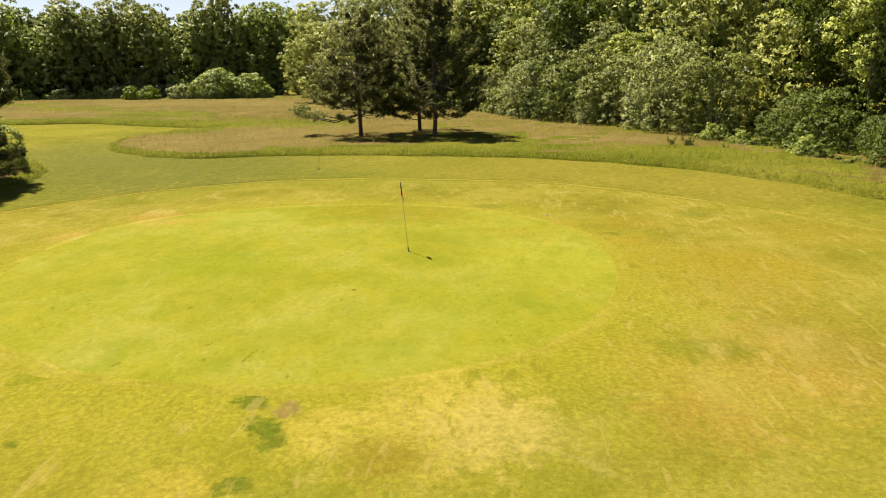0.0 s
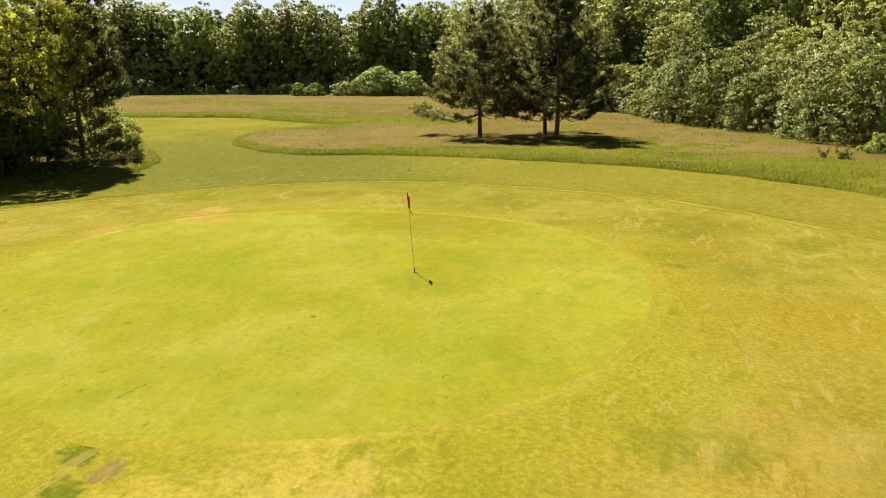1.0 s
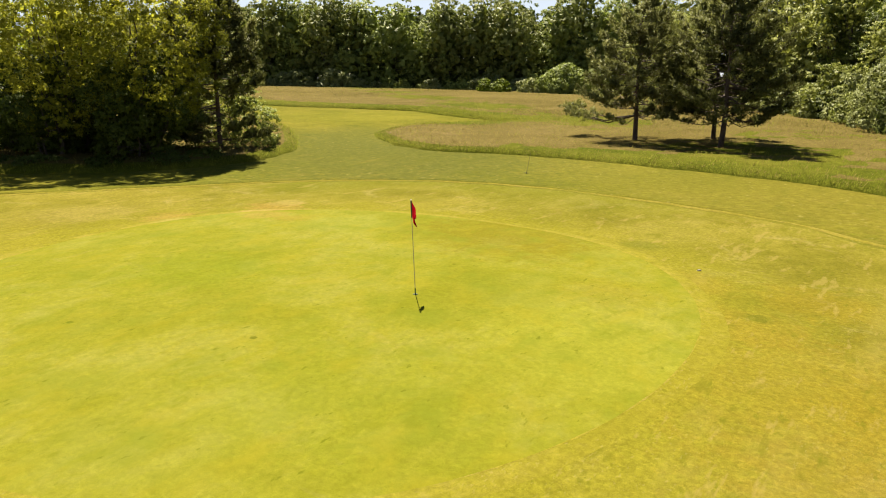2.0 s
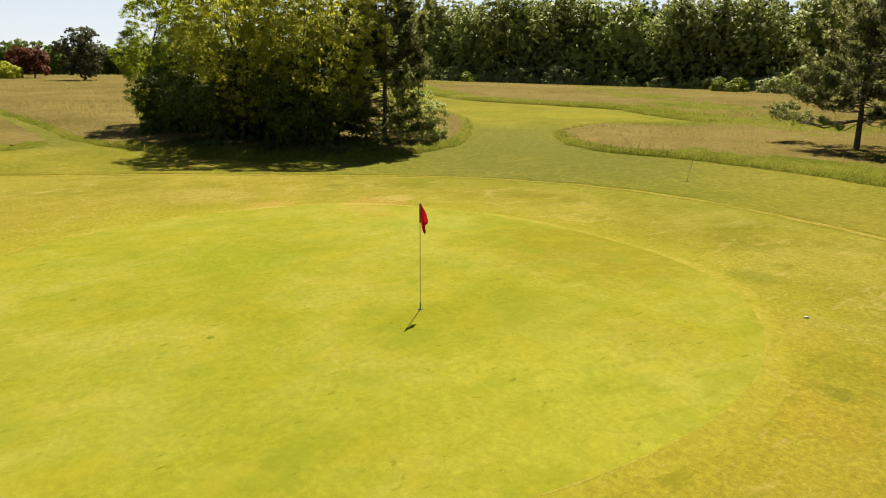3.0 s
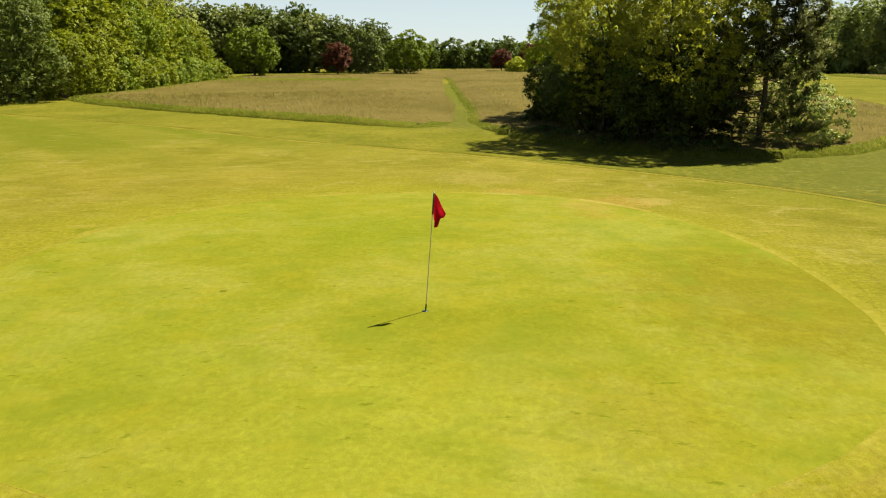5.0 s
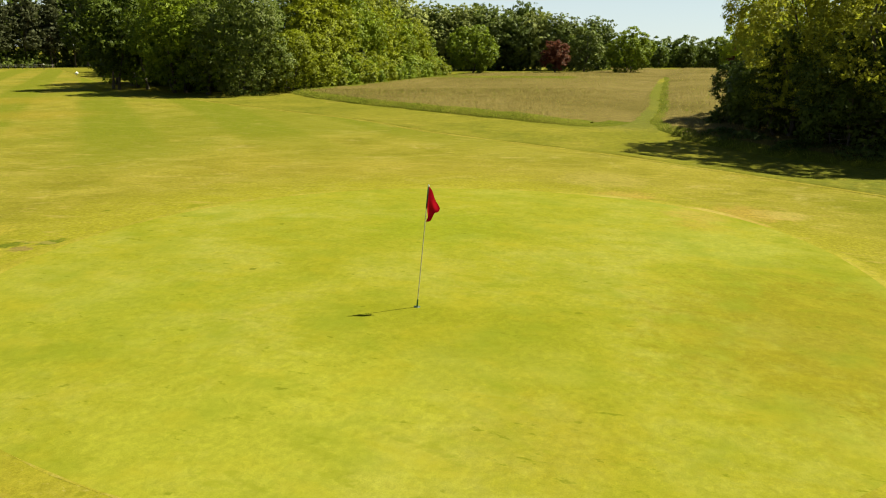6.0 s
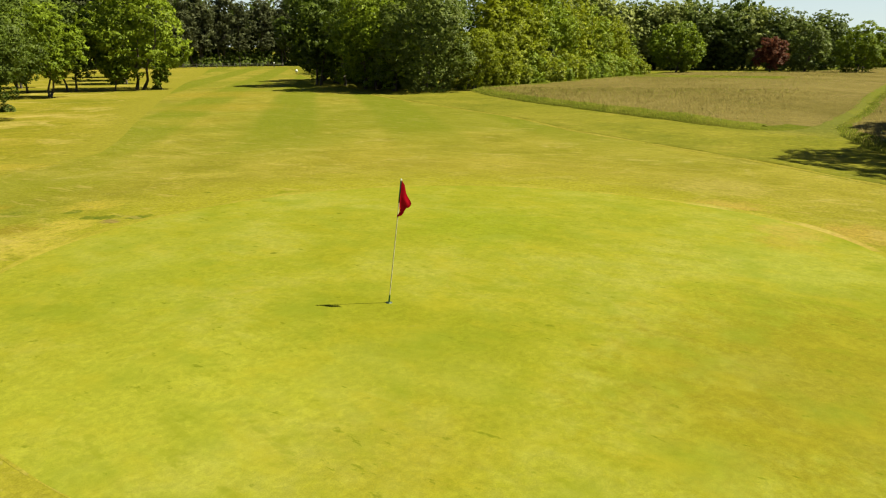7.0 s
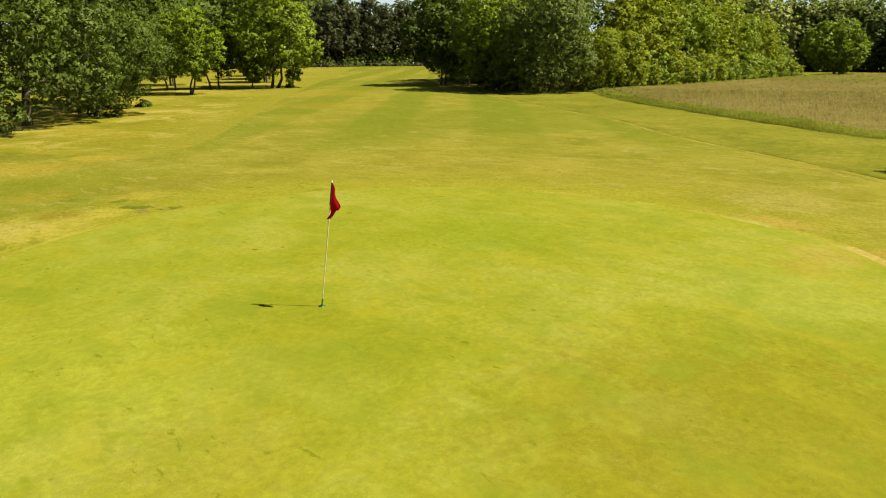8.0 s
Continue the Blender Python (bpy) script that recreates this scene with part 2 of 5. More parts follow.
APRON = turf("apron_turf", (0.1, 0.09, 0.009), (0.134, 0.117, 0.014), (0.163, 0.138, 0.022), (0.195, 0.16, 0.045), 0.56, 0.26, 10.0, 0.012, 0.46, bare=(0.17, 0.13, 0.028), bands=(4.0, radians(46), -4.0, 19.3, 15.0, 34.0, (0.092, 0.098, 0.0075), (0.15, 0.122, 0.015)), rings=(-4.0, 19.3, 9.5, 17.0, 0.85, (0.215, 0.165, 0.045), (0.154, 0.139, 0.0115)),
             spots=[(0.9, 10.9, 1.6, (0.228, 0.182, 0.03), 0.65), (-1.6, 9.9, 1.2, (0.222, 0.174, 0.027), 0.55), (0.2, 10.0, 2.2, (0.212, 0.168, 0.03), 0.6), (-3.1, 8.1, 1.3, (0.225, 0.17, 0.025), 0.5), (-12.6, 23.0, 1.5, (0.2, 0.135, 0.03), 0.6), (-11.6, 26.4, 1.5, (0.2, 0.13, 0.03), 0.6),
                    (-16.0, 22.0, 2.4, STRAW, 0.4), (-2.7, -1.4, 2.6, (0.19, 0.135, 0.02), 0.55), (-6.0, -3.0, 2.6, (0.2, 0.15, 0.02), 0.6), (-10.7, -5.1, 3.0, (0.1, 0.105, 0.007), 0.5), (-4.5, 4.0, 2.0, (0.1, 0.1, 0.006), 0.5), (-1.0, 5.5, 1.5, (0.17, 0.12, 0.014), 0.5),
                    (3.6, 25.4, 1.4, (0.17, 0.12, 0.014), 0.3), (5.4, 22.8, 1.6, (0.17, 0.118, 0.014), 0.35), (-32, -22, 7.0, (0.16, 0.118, 0.014), 0.5), (-22, -14, 5.0, (0.17, 0.135, 0.02), 0.4), (-45, -38, 9.0, (0.165, 0.12, 0.014), 0.5),
                    (7.6, 20.0, 4.5, (0.155, 0.114, 0.0125), 0.4), (5.6, 12.2, 3.0, (0.16, 0.114, 0.014), 0.4), (7.6, 17.0, 2.6, (0.158, 0.112, 0.014), 0.35), (7.8, 13.3, 3.0, RUST, 0.25), (8.5, 20.0, 2.4, (0.15, 0.112, 0.010), 0.6), (6.3, 25.6, 1.8, (0.15, 0.112, 0.010), 0.5), (4.6, 10.6, 1.6, RUST, 0.3), (12.0, 24.0, 3.0, (0.14, 0.105, 0.010), 0.5),
                    (-2.39, 10.0, 0.62, TUFT, 0.9), (-2.19, 10.6, 0.5, (0.13, 0.092, 0.03), 0.85), (-2.8, 10.85, 0.5, TUFT, 0.85), (-2.1, 9.65, 0.6, TUFT, 0.85), (-0.4, 9.25, 1.0, (0.112, 0.088, 0.008), 0.8), (-2.33, 8.5, 0.55, TUFT, 0.8), (-1.7, 8.4, 0.5, TUFT, 0.7), (-7.1, 11.7, 0.6, (0.1, 0.108, 0.007), 0.6), (7.2, 14.2, 0.9, (0.2, 0.125, 0.028), 0.3), (6.5, 14.8, 0.7, (0.195, 0.122, 0.026), 0.28), (5.0, 13.6, 1.0, (0.09, 0.095, 0.008), 0.6), (1.2, 10.2, 1.5, STRAW, 0.55), (1.3, 28.5, 0.9, TUFT, 0.38), (9.1, 27.3, 1.0, TUFT, 0.4),
                    (5.9, 13.5, 0.9, TUFT, 0.5), (5.35, 23.5, 0.5, TUFT, 0.5), (-1.4, 7.2, 0.8, TUFT, 0.6), (-6.0, 9.4, 0.35, TUFT, 0.7), (-17.7, 4.5, 0.6, TUFT, 0.6),
                    (-11.8, 27.3, 1.0, STRAW, 0.6), (9.1, 18.8, 0.4, TUFT, 0.8)],
             flecks=[(0.8, 0.5, 0.9, 0.56, (0.1, 0.1, 0.008), 0.45), (0.6, 0.3, 2.3, 0.56, (0.2, 0.165, 0.04), 0.4), (2.4, 0.35, 1.6, 0.60, (0.092, 0.09, 0.007), 0.5), (3.4, 0.22, 2.4, 0.60, (0.215, 0.165, 0.045), 0.45), (5.0, 0.5, 0.6, 0.63, (0.08, 0.084, 0.006), 0.5), (14.0, 0.6, 1.1, 0.64, (0.07, 0.075, 0.006), 0.45), (20.0, 0.5, 2.0, 0.63, (0.225, 0.185, 0.055), 0.4)])
DRY = turf("dry_rough_turf", (0.095, 0.092, 0.0071), (0.135, 0.115, 0.0107), (0.175, 0.14, 0.0214), (0.24, 0.185, 0.0536), 0.52, 0.14, 4.0, 0.025, 0.4, bare=(0.17, 0.115, 0.0357), fade=(0.136, 0.119, 0.014))
CUT = turf("cut_edge_turf", (0.155, 0.135, 0.012), (0.172, 0.148, 0.017), (0.19, 0.16, 0.026), (0.2, 0.165, 0.035), 0.5, 1.2, 6, 0.004, 0.4)
LIP = turf("scalped_edge_turf", (0.125, 0.108, 0.012), (0.148, 0.124, 0.016), (0.17, 0.14, 0.024), (0.195, 0.16, 0.04), 0.54, 0.6, 9, 0.006, 0.5, bare=(0.14, 0.115, 0.012))
SEMI = turf("semi_rough_turf", (0.082, 0.083, 0.008), (0.110, 0.102, 0.0108), (0.138, 0.12, 0.0155), (0.16, 0.13, 0.022), 0.56, 0.12, 3.5, 0.03, 0.45, speck=(0.24, 0.204, 0.066), flecks=[(0.7, 0.3, 0.5, 0.55, (0.075, 0.078, 0.008), 0.5), (2.2, 0.3, 0.9, 0.60, (0.14, 0.118, 0.02), 0.3), (6.0, 0.5, 1.9, 0.62, (0.066, 0.07, 0.007), 0.5)], spots=[(2, 41, 11, (0.127, 0.106, 0.015), 0.65), (-6, 44, 6, (0.138, 0.117, 0.017), 0.55), (13, 35, 8, (0.125, 0.103, 0.015), 0.6), (-18, 41, 17, (0.070, 0.073, 0.014), 0.75), (-26, 51, 13, (0.078, 0.08, 0.016), 0.66), (-23, 31, 8, (0.08, 0.086, 0.0085), 0.45), (-3, 40.5, 10, (0.085, 0.09, 0.0085), 0.3), (-40, 22, 7, (0.074, 0.076, 0.014), 0.75), (-48, 22, 8, (0.074, 0.076, 0.014), 0.75), (-60, 22, 10, (0.074, 0.076, 0.014), 0.75), (-74, 21.5, 12, (0.074, 0.076, 0.014), 0.75), (-95, 21, 16, (0.074, 0.076, 0.014), 0.75), (-85, 22, 22, (0.085, 0.088, 0.010), 0.6), (-42, 68, 13, (0.135, 0.128, 0.012), 0.35)])
THATCH = turf("meadow_thatch", (0.0765, 0.0608, 0.0151), (0.101, 0.0779, 0.0227), (0.122, 0.094, 0.0302), (0.133, 0.0988, 0.0367), 0.55, 0.05, 3.0, 0.10, 0.5)
THATCH_GREEN = turf("green_meadow_thatch", (0.0551, 0.064, 0.00486), (0.076, 0.08, 0.00756), (0.103, 0.097, 0.013), (0.118, 0.098, 0.0189), 0.6, 0.09, 3.0, 0.10, 0.5)
TALL = leafy("tall_grass", [(0.2, (0.163, 0.133, 0.0397)), (0.5, (0.224, 0.177, 0.0575)), (0.85, (0.289, 0.228, 0.0878))], (0.262, 0.204, 0.0643), 0.5, 0.9, 0.12)
TALL_GREEN = leafy("tall_green_grass", [(0.2, (0.101, 0.123, 0.011)), (0.5, (0.158, 0.169, 0.0202)), (0.85, (0.243, 0.233, 0.041))], (0.218, 0.244, 0.0274), 0.5, 0.9, 0.3)
OAK = leafy("oak_leaves", [(0.2, (0.033, 0.0468, 0.00731)), (0.5, (0.0635, 0.0816, 0.0116)), (0.85, (0.11, 0.133, 0.023))], (0.154, 0.227, 0.0145))
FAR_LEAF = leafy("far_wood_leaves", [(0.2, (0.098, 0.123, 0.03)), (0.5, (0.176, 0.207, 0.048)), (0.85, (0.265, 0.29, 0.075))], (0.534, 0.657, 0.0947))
MAPLE_LEAF = leafy("maple_leaves", [(0.2, (0.0384, 0.0548, 0.00935)), (0.5, (0.0773, 0.0968, 0.017)), (0.85, (0.145, 0.16, 0.0382))], (0.162, 0.229, 0.0213))
WOOD_LEAF = leafy("wood_edge_leaves", [(0.2, (0.115, 0.142, 0.03)), (0.5, (0.232, 0.258, 0.056)), (0.85, (0.385, 0.395, 0.108))], (0.478, 0.565, 0.0682))
OLIVE_LEAF = leafy("olive_leaves", [(0.2, (0.128, 0.146, 0.0387)), (0.5, (0.25, 0.265, 0.0706)), (0.85, (0.393, 0.394, 0.136))], (0.466, 0.514, 0.0626))
HEDGE_LEAF = leafy("hedge_leaves", [(0.2, (0.06, 0.072, 0.0042)), (0.5, (0.128, 0.145, 0.0075)), (0.85, (0.235, 0.245, 0.014))], (0.3, 0.345, 0.0125), 0.25)
GREY_LEAF = leafy("willow_leaves", [(0.2, (0.1, 0.116, 0.032)), (0.5, (0.178, 0.194, 0.06)), (0.85, (0.28, 0.29, 0.115))], (0.334, 0.381, 0.0945))
LIME_LEAF = leafy("lime_leaves", [(0.2, (0.062, 0.086, 0.0065)), (0.5, (0.115, 0.15, 0.0105)), (0.85, (0.2, 0.235, 0.019))], (0.28, 0.36, 0.016), 0.25)
GOLD_LEAF = leafy("yellow_green_leaves", [(0.2, (0.088, 0.108, 0.015)), (0.5, (0.195, 0.205, 0.028)), (0.85, (0.37, 0.345, 0.048))], (0.62, 0.62, 0.045), 0.45)
RED_LEAF = leafy("copper_leaves", [(0.2, (0.0468, 0.021, 0.0127)), (0.5, (0.0888, 0.0363, 0.0221)), (0.85, (0.146, 0.0581, 0.034))], (0.229, 0.0687, 0.0323), 0.4)
NEEDLES = leafy("pine_needles", [(0.2, (0.08, 0.088, 0.026)), (0.5, (0.148, 0.155, 0.047)), (0.85, (0.24, 0.232, 0.084))], (0.25, 0.27, 0.055), 0.25, 0.5)
CLUMP_LEAF = leafy("clump_leaves", [(0.2, (0.075, 0.105, 0.012)), (0.5, (0.155, 0.195, 0.022)), (0.85, (0.265, 0.3, 0.038))], (0.55, 0.64, 0.03), 0.5)
YELLOW_LEAF = leafy("bright_yellow_leaves", [(0.2, (0.13, 0.15, 0.012)), (0.5, (0.28, 0.3, 0.02)), (0.85, (0.46, 0.46, 0.04))], (0.5, 0.55, 0.03), 0.35)
SHRUB_LEAF = leafy("shrub_leaves", [(0.2, (0.0683, 0.084, 0.02)), (0.5, (0.142, 0.158, 0.036)), (0.85, (0.263, 0.268, 0.075))], (0.263, 0.315, 0.04))
FIR = leafy("dark_fir_needles", [(0.2, (0.028, 0.0315, 0.0126)), (0.5, (0.052, 0.0562, 0.0225)), (0.85, (0.088, 0.09, 0.0405))], (0.08, 0.09, 0.027), 0.2, 0.6)
BARK = bark("grey_brown_bark", (0.05, 0.04, 0.03), (0.14, 0.11, 0.085))
PINE_BARK = bark("pine_bark", (0.05, 0.033, 0.025), (0.15, 0.10, 0.07))

# ---- shapes ----


def rise(x, y):
    """The height of the ground: a gentle slope up to the north and west, and the swell that carries the green."""
    u, v = np.tanh(np.asarray(x, float) / 120), np.tanh((np.asarray(y, float) - 20) / 120)
    swell = np.exp(-((x + 5.5) ** 2 + (y - 18.2) ** 2) / 162)
    return (-0.362 + -1.238 * u + 2.059 * v + -0.622 * u * v + 0.517 * u * u + -0.959 * v * v + 0.45 * swell)


def mesh_of(name, verts, faces, material, smooth=False, normals=None):
    """A mesh from numpy arrays; faces all have the same number of corners. normals: one a vertex, where given."""
    me = bpy.data.meshes.new(name)
    verts, faces = np.asarray(verts, np.float32), np.asarray(faces, np.int32)
    k = faces.shape[1]
    me.vertices.add(len(verts))
    me.vertices.foreach_set("co", verts.ravel())
    me.loops.add(faces.size)
    me.loops.foreach_set("vertex_index", faces.ravel())
    me.polygons.add(len(faces))
    me.polygons.foreach_set("loop_start", np.arange(0, faces.size, k, dtype=np.int32))
    if smooth:
        me.polygons.foreach_set("use_smooth", np.ones(len(faces), bool))
    me.update(calc_edges=True)
    me.validate()
    for m in material if isinstance(material, (list, tuple)) else [material]:
        me.materials.append(m)
    if normals is not None:
        a = me.attributes.new("custom_normal", "FLOAT_VECTOR", "POINT")
        a.data.foreach_set("vector", np.asarray(normals, np.float32).ravel())
        me.update()
    return me


def sheet(pts, material, name):
    """A grid of points, rows x columns x 3, as a mesh."""
    r, c = pts.shape[:2]
    i = np.arange(r * c).reshape(r, c)
    f = np.stack([i[:-1, :-1], i[1:, :-1], i[1:, 1:], i[:-1, 1:]], -1).reshape(-1, 4)
    return mesh_of(name, pts.reshape(-1, 3), f, material, True)


def smooth_line(points, n):
    """n points along a smooth curve through the given ones."""
    p = np.array(points, float)
    d = np.r_[0, np.cumsum(np.linalg.norm(np.diff(p, axis=0), axis=1))]
    t = np.linspace(0, d[-1], n)
    out = np.zeros((n, p.shape[1]))
    slope = np.gradient(p, d, axis=0)
    k = np.clip(np.searchsorted(d, t, "right") - 1, 0, len(p) - 2)
    h = (d[k + 1] - d[k])[:, None]
    s = ((t - d[k])[:, None]) / h
    out = ((1 + 2 * s) * (1 - s) ** 2 * p[k] + s * (1 - s) ** 2 * h * slope[k] + s * s * (3 - 2 * s) * p[k + 1] + s * s * (s - 1) * h * slope[k + 1])
    return out


def unit_rows(v):
    return v / np.linalg.norm(v, axis=-1, keepdims=True)


def inside_by(poly, x, y):
    """How far points lie inside a closed outline (negative outside)."""
    p = np.asarray(poly, float)
    q = np.roll(p, -1, axis=0)
    best = np.full(x.shape, 1e9)
    odd = np.zeros(x.shape, bool)
    for (ax, ay), (bx, by) in zip(p, q):
        dx, dy = bx - ax, by - ay
        s = np.clip(((x - ax) * dx + (y - ay) * dy) / (dx * dx + dy * dy + 1e-9), 0, 1)
        best = np.minimum(best, np.hypot(x - ax - s * dx, y - ay - s * dy))
        if dy:
            odd ^= ((ay > y) != (by > y)) & (x < dx * (y - ay) / dy + ax)
    return np.where(odd, best, -best)


def tube(points, radii, sides=7):
    """A tapered limb: vertices and quads."""
    p = np.array(points, float)
    d = np.gradient(p, axis=0)
    d /= np.linalg.norm(d, axis=1)[:, None] + 1e-9
    ref = np.where(np.abs(d[:, 2:3]) > 0.9, [[1.0, 0, 0]], [[0, 0, 1.0]])
    u = np.cross(d, ref)
    u /= np.linalg.norm(u, axis=1)[:, None] + 1e-9
    v = np.cross(d, u)
    a = np.linspace(0, 2 * math.pi, sides, endpoint=False)
    ring = u[:, None] * np.cos(a)[None, :, None] + v[:, None] * np.sin(a)[None, :, None]
    verts = (p[:, None] + ring * np.array(radii)[:, None, None]).reshape(-1, 3)
    i = np.arange(len(p) * sides).reshape(len(p), sides)
    j = np.roll(i, -1, axis=1)
    f = np.stack([i[:-1], j[:-1], j[1:], i[1:]], -1).reshape(-1, 4)
    return verts, f


def joined(pieces):
    """Several (vertices, faces) as one."""
    vs, fs, n = [], [], 0
    for v, f in pieces:
        vs.append(v)
        fs.append(f + n)
        n += len(v)
    return np.concatenate(vs), np.concatenate(fs)


def unit(v):
    return v / (np.linalg.norm(v, axis=-1, keepdims=True) + 1e-9)


def leaves(rng, at, out, size, slim=0.55, loose=0.7):
    """A leaf at every place, facing roughly outwards."""
    n = len(at)
    nor = unit(out + loose * rng.normal(size=(n, 3)))
    u = unit(np.cross(nor, rng.normal(size=(n, 3))))
    v = np.cross(nor, u)
    s = np.broadcast_to(np.reshape(size, (-1, 1)), (n, 1)) * rng.uniform(0.6, 1.4, (n, 1))
    w = s * slim * rng.uniform(0.7, 1.3, (n, 1))
    q = np.stack([at - u * s * 0.5 - v * w * 0.6, at + u * s * 0.6, at - u * s * 0.35 + v * w * 0.7], 1)
    return q.reshape(-1, 3), np.arange(3 * n).reshape(n, 3)


def crown_lobes(rng, n, height, low, radius, tip=0.75, lump=1.0):
    """Places and sizes of the lumps of a crown between low and height."""
    mid, half = (height + low) / 2, (height - low) / 2
    up = np.linspace(-0.95, 0.97, n) + rng.uniform(-0.08, 0.08, n)
    flat = np.sqrt(np.clip(1 - up ** 2, 0.05, 1)) ** 0.7
    ang = rng.uniform(0, 2 * math.pi) + np.arange(n) * 2.4 + rng.uniform(-0.5, 0.5, n)
    taper = np.where(up > 0, 1 - (1 - tip) * up, 1.0)
    reach = rng.uniform(0.5, 0.82, n) * radius * taper
    c = np.stack([np.cos(ang) * flat * reach, np.sin(ang) * flat * reach, mid + up * half * 0.8], -1)
    r = rng.uniform(0.23, 0.40, n) * lump * min(radius, half * 1.2)
    c = np.r_[c, [[0, 0, mid], [0, 0, mid + half * 0.4]]]
    r = np.r_[r, 0.52 * radius, 0.42 * radius]
    return c, r


def foliage(rng, c, r, clumps, per, spray, size, core=60, puff=0.6, coarse=0.18):
    """Sprays of leaves on the outer side of the lumps, and large leaves that close the inside. Vertices, faces, normals.
    puff: how far the leaves of a lump share its rounded shading."""
    mid = (c * r[:, None]).sum(axis=0) / r.sum()
    outward = unit((c - mid) * [1, 1, 0.7])
    k = rng.choice(len(r), clumps * 2, p=r ** 2 / (r ** 2).sum())
    d = unit(rng.normal(size=(len(k), 3)) + 0.7 * outward[k] + [0, 0, 0.35])
    p = c[k] + d * (r[k] * rng.uniform(0.9, 1.1, len(k)))[:, None] * [1, 1, 0.9]
    keep = p[:, 2] > 0.15
    for i in range(len(r)):
        keep &= (np.linalg.norm((p - c[i]) / [1, 1, 0.9], axis=1) > 0.84 * r[i]) | (k == i)
    p, d = p[keep][:clumps], d[keep][:clumps]
    i = np.repeat(np.arange(len(p)), per)
    dl = unit(rng.normal(size=(len(i), 3)) + 0.9 * d[i] + [0, 0, 0.45])
    wide = spray * rng.uniform(0.55, 1.3, len(p))[i]
    at = p[i] + dl * (wide * rng.uniform(0.3, 1.05, len(i)))[:, None] * [1, 1, 0.6]
    n_in = max(30, int(len(r) * core))
    ki = rng.choice(len(r), n_in, p=r ** 2 / (r ** 2).sum())
    di = unit(rng.normal(size=(n_in, 3)))
    deep = c[ki] + di * (r[ki] * rng.uniform(0.1, 0.78, n_in))[:, None]
    deep[:, 2] = np.maximum(deep[:, 2], 0.25)
    outer = leaves(rng, at, 0.8 * dl + [0, 0, 0.3], size, 0.6, 0.5)
    inside = leaves(rng, deep, di, np.maximum(r[ki] * coarse, size * 1.3), 0.8, 0.5)
    shade = np.r_[np.repeat(puff * d[i] + (1 - puff) * dl + [0, 0, 0.45], 3, axis=0), np.repeat(di + [0, 0, 0.5], 3, axis=0)]
    v, f = joined([outer, inside])
    a, b, e = v[f[:, 0]], v[f[:, 1]], v[f[:, 2]]
    own = np.repeat(unit(np.cross(b - a, e - a)), 3, axis=0)
    return v, f, unit(0.75 * unit(shade) + 0.45 * own)


def trunk_and_limbs(rng, height, low, radius, girth, c, stems=1):
    pieces = []
    for s in range(stems):
        a = rng.uniform(0, 6.28)
        foot = np.array([math.cos(a), math.sin(a), 0]) * (0.0 if stems == 1 else rng.uniform(0.25, 0.7))
        n = 8
        z = np.linspace(-0.15, height * 0.78, n)
        w = rng.normal(scale=0.05 * radius, size=(n, 2)).cumsum(axis=0)
        w[0] = 0
        out = foot[:2][None] * (1 + np.linspace(0, 2.2 if stems > 1 else 0, n)[:, None])
        p = np.c_[w + out, z]
        rad = girth * (np.linspace(1, 0.22, n)) * (1 if stems == 1 else 0.6)
        rad[0] *= 1.35
        pieces.append(tube(p, rad, 8))
        for i in rng.choice(len(c), min(len(c), 9 if stems == 1 else 4), replace=False):
            t0 = rng.uniform(0.3, 0.8)
            base = np.array([np.interp(t0 * z[-1], z, p[:, 0]), np.interp(t0 * z[-1], z, p[:, 1]), t0 * z[-1]])
            if c[i][2] < base[2] - 0.5:
                base[2] = max(c[i][2] * 0.8, low * 0.8)
                base[:2] = np.interp(base[2], z, p[:, 0]), np.interp(base[2], z, p[:, 1])
            tip = c[i]
            m = (base + tip) / 2 + [0, 0, -0.08 * radius]
            g0 = np.interp(base[2], z, rad) * 0.6
            pieces.append(tube([base, m, tip], [g0, g0 * 0.6, g0 * 0.2], 6))
    return joined(pieces)


def place(name, meshes, x, y, turn, size, label, category, group="", tall=1.0):
    """A thing that stands on the ground: an empty at its foot and its parts."""
    ob = tagged(new(name), label, category, group)
    ob.matrix_world = Matrix.LocRotScale((x, y, float(rise(x, y)) - 0.05), Euler((0, 0, turn)), (size, size, size * tall))
    for part_name, me in meshes:
        p = new(part_name, me)
        p.parent = ob
    return ob

# ---- ground ----
k = np.linspace(-1, 1, 151)
spread = np.sinh(k * 4.6) / np.sinh(4.6) * 2600
gx, gy = np.meshgrid(spread - 8, spread + 22, indexing="ij")
ground = new("ground", sheet(np.stack([gx, gy, rise(gx, gy)], -1), SEMI, "ground"))
tagged(ground, "short mown semi-rough grass with pale clippings", "grass", kind="structure")

# the closely mown fairway and apron: from its north and west edge to its south and east edge
EDGE_NW = [(26, 8), (20, 17.5), (14.7, 24.6), (9.5, 31.2), (5, 34.9), (-1, 36.6), (-9.3, 36.4), (-14.5, 33.2), (-19.4, 27.2), (-23.4, 22), (-26.8, 16.6), (-30.7, 10.4),
           (-36.2, 3.6), (-41, -4.5), (-52, -22), (-72, -48), (-104, -86), (-148, -136)]
EDGE_SE = [(25, 6), (24, 2), (22, -3), (19, -7), (15, -9.5), (11, -10), (6, -9), (1, -6.5), (-3, -4.6), (-7, -5), (-10, -8), (-13, -11.6),
           (-16, -15.5), (-22, -23), (-34, -38), (-52, -60), (-84, -97), (-128, -150)]
nw, se = smooth_line(EDGE_NW, 420), smooth_line(EDGE_SE, 420)
s = np.linspace(0, 1, 40)[None, :, None]
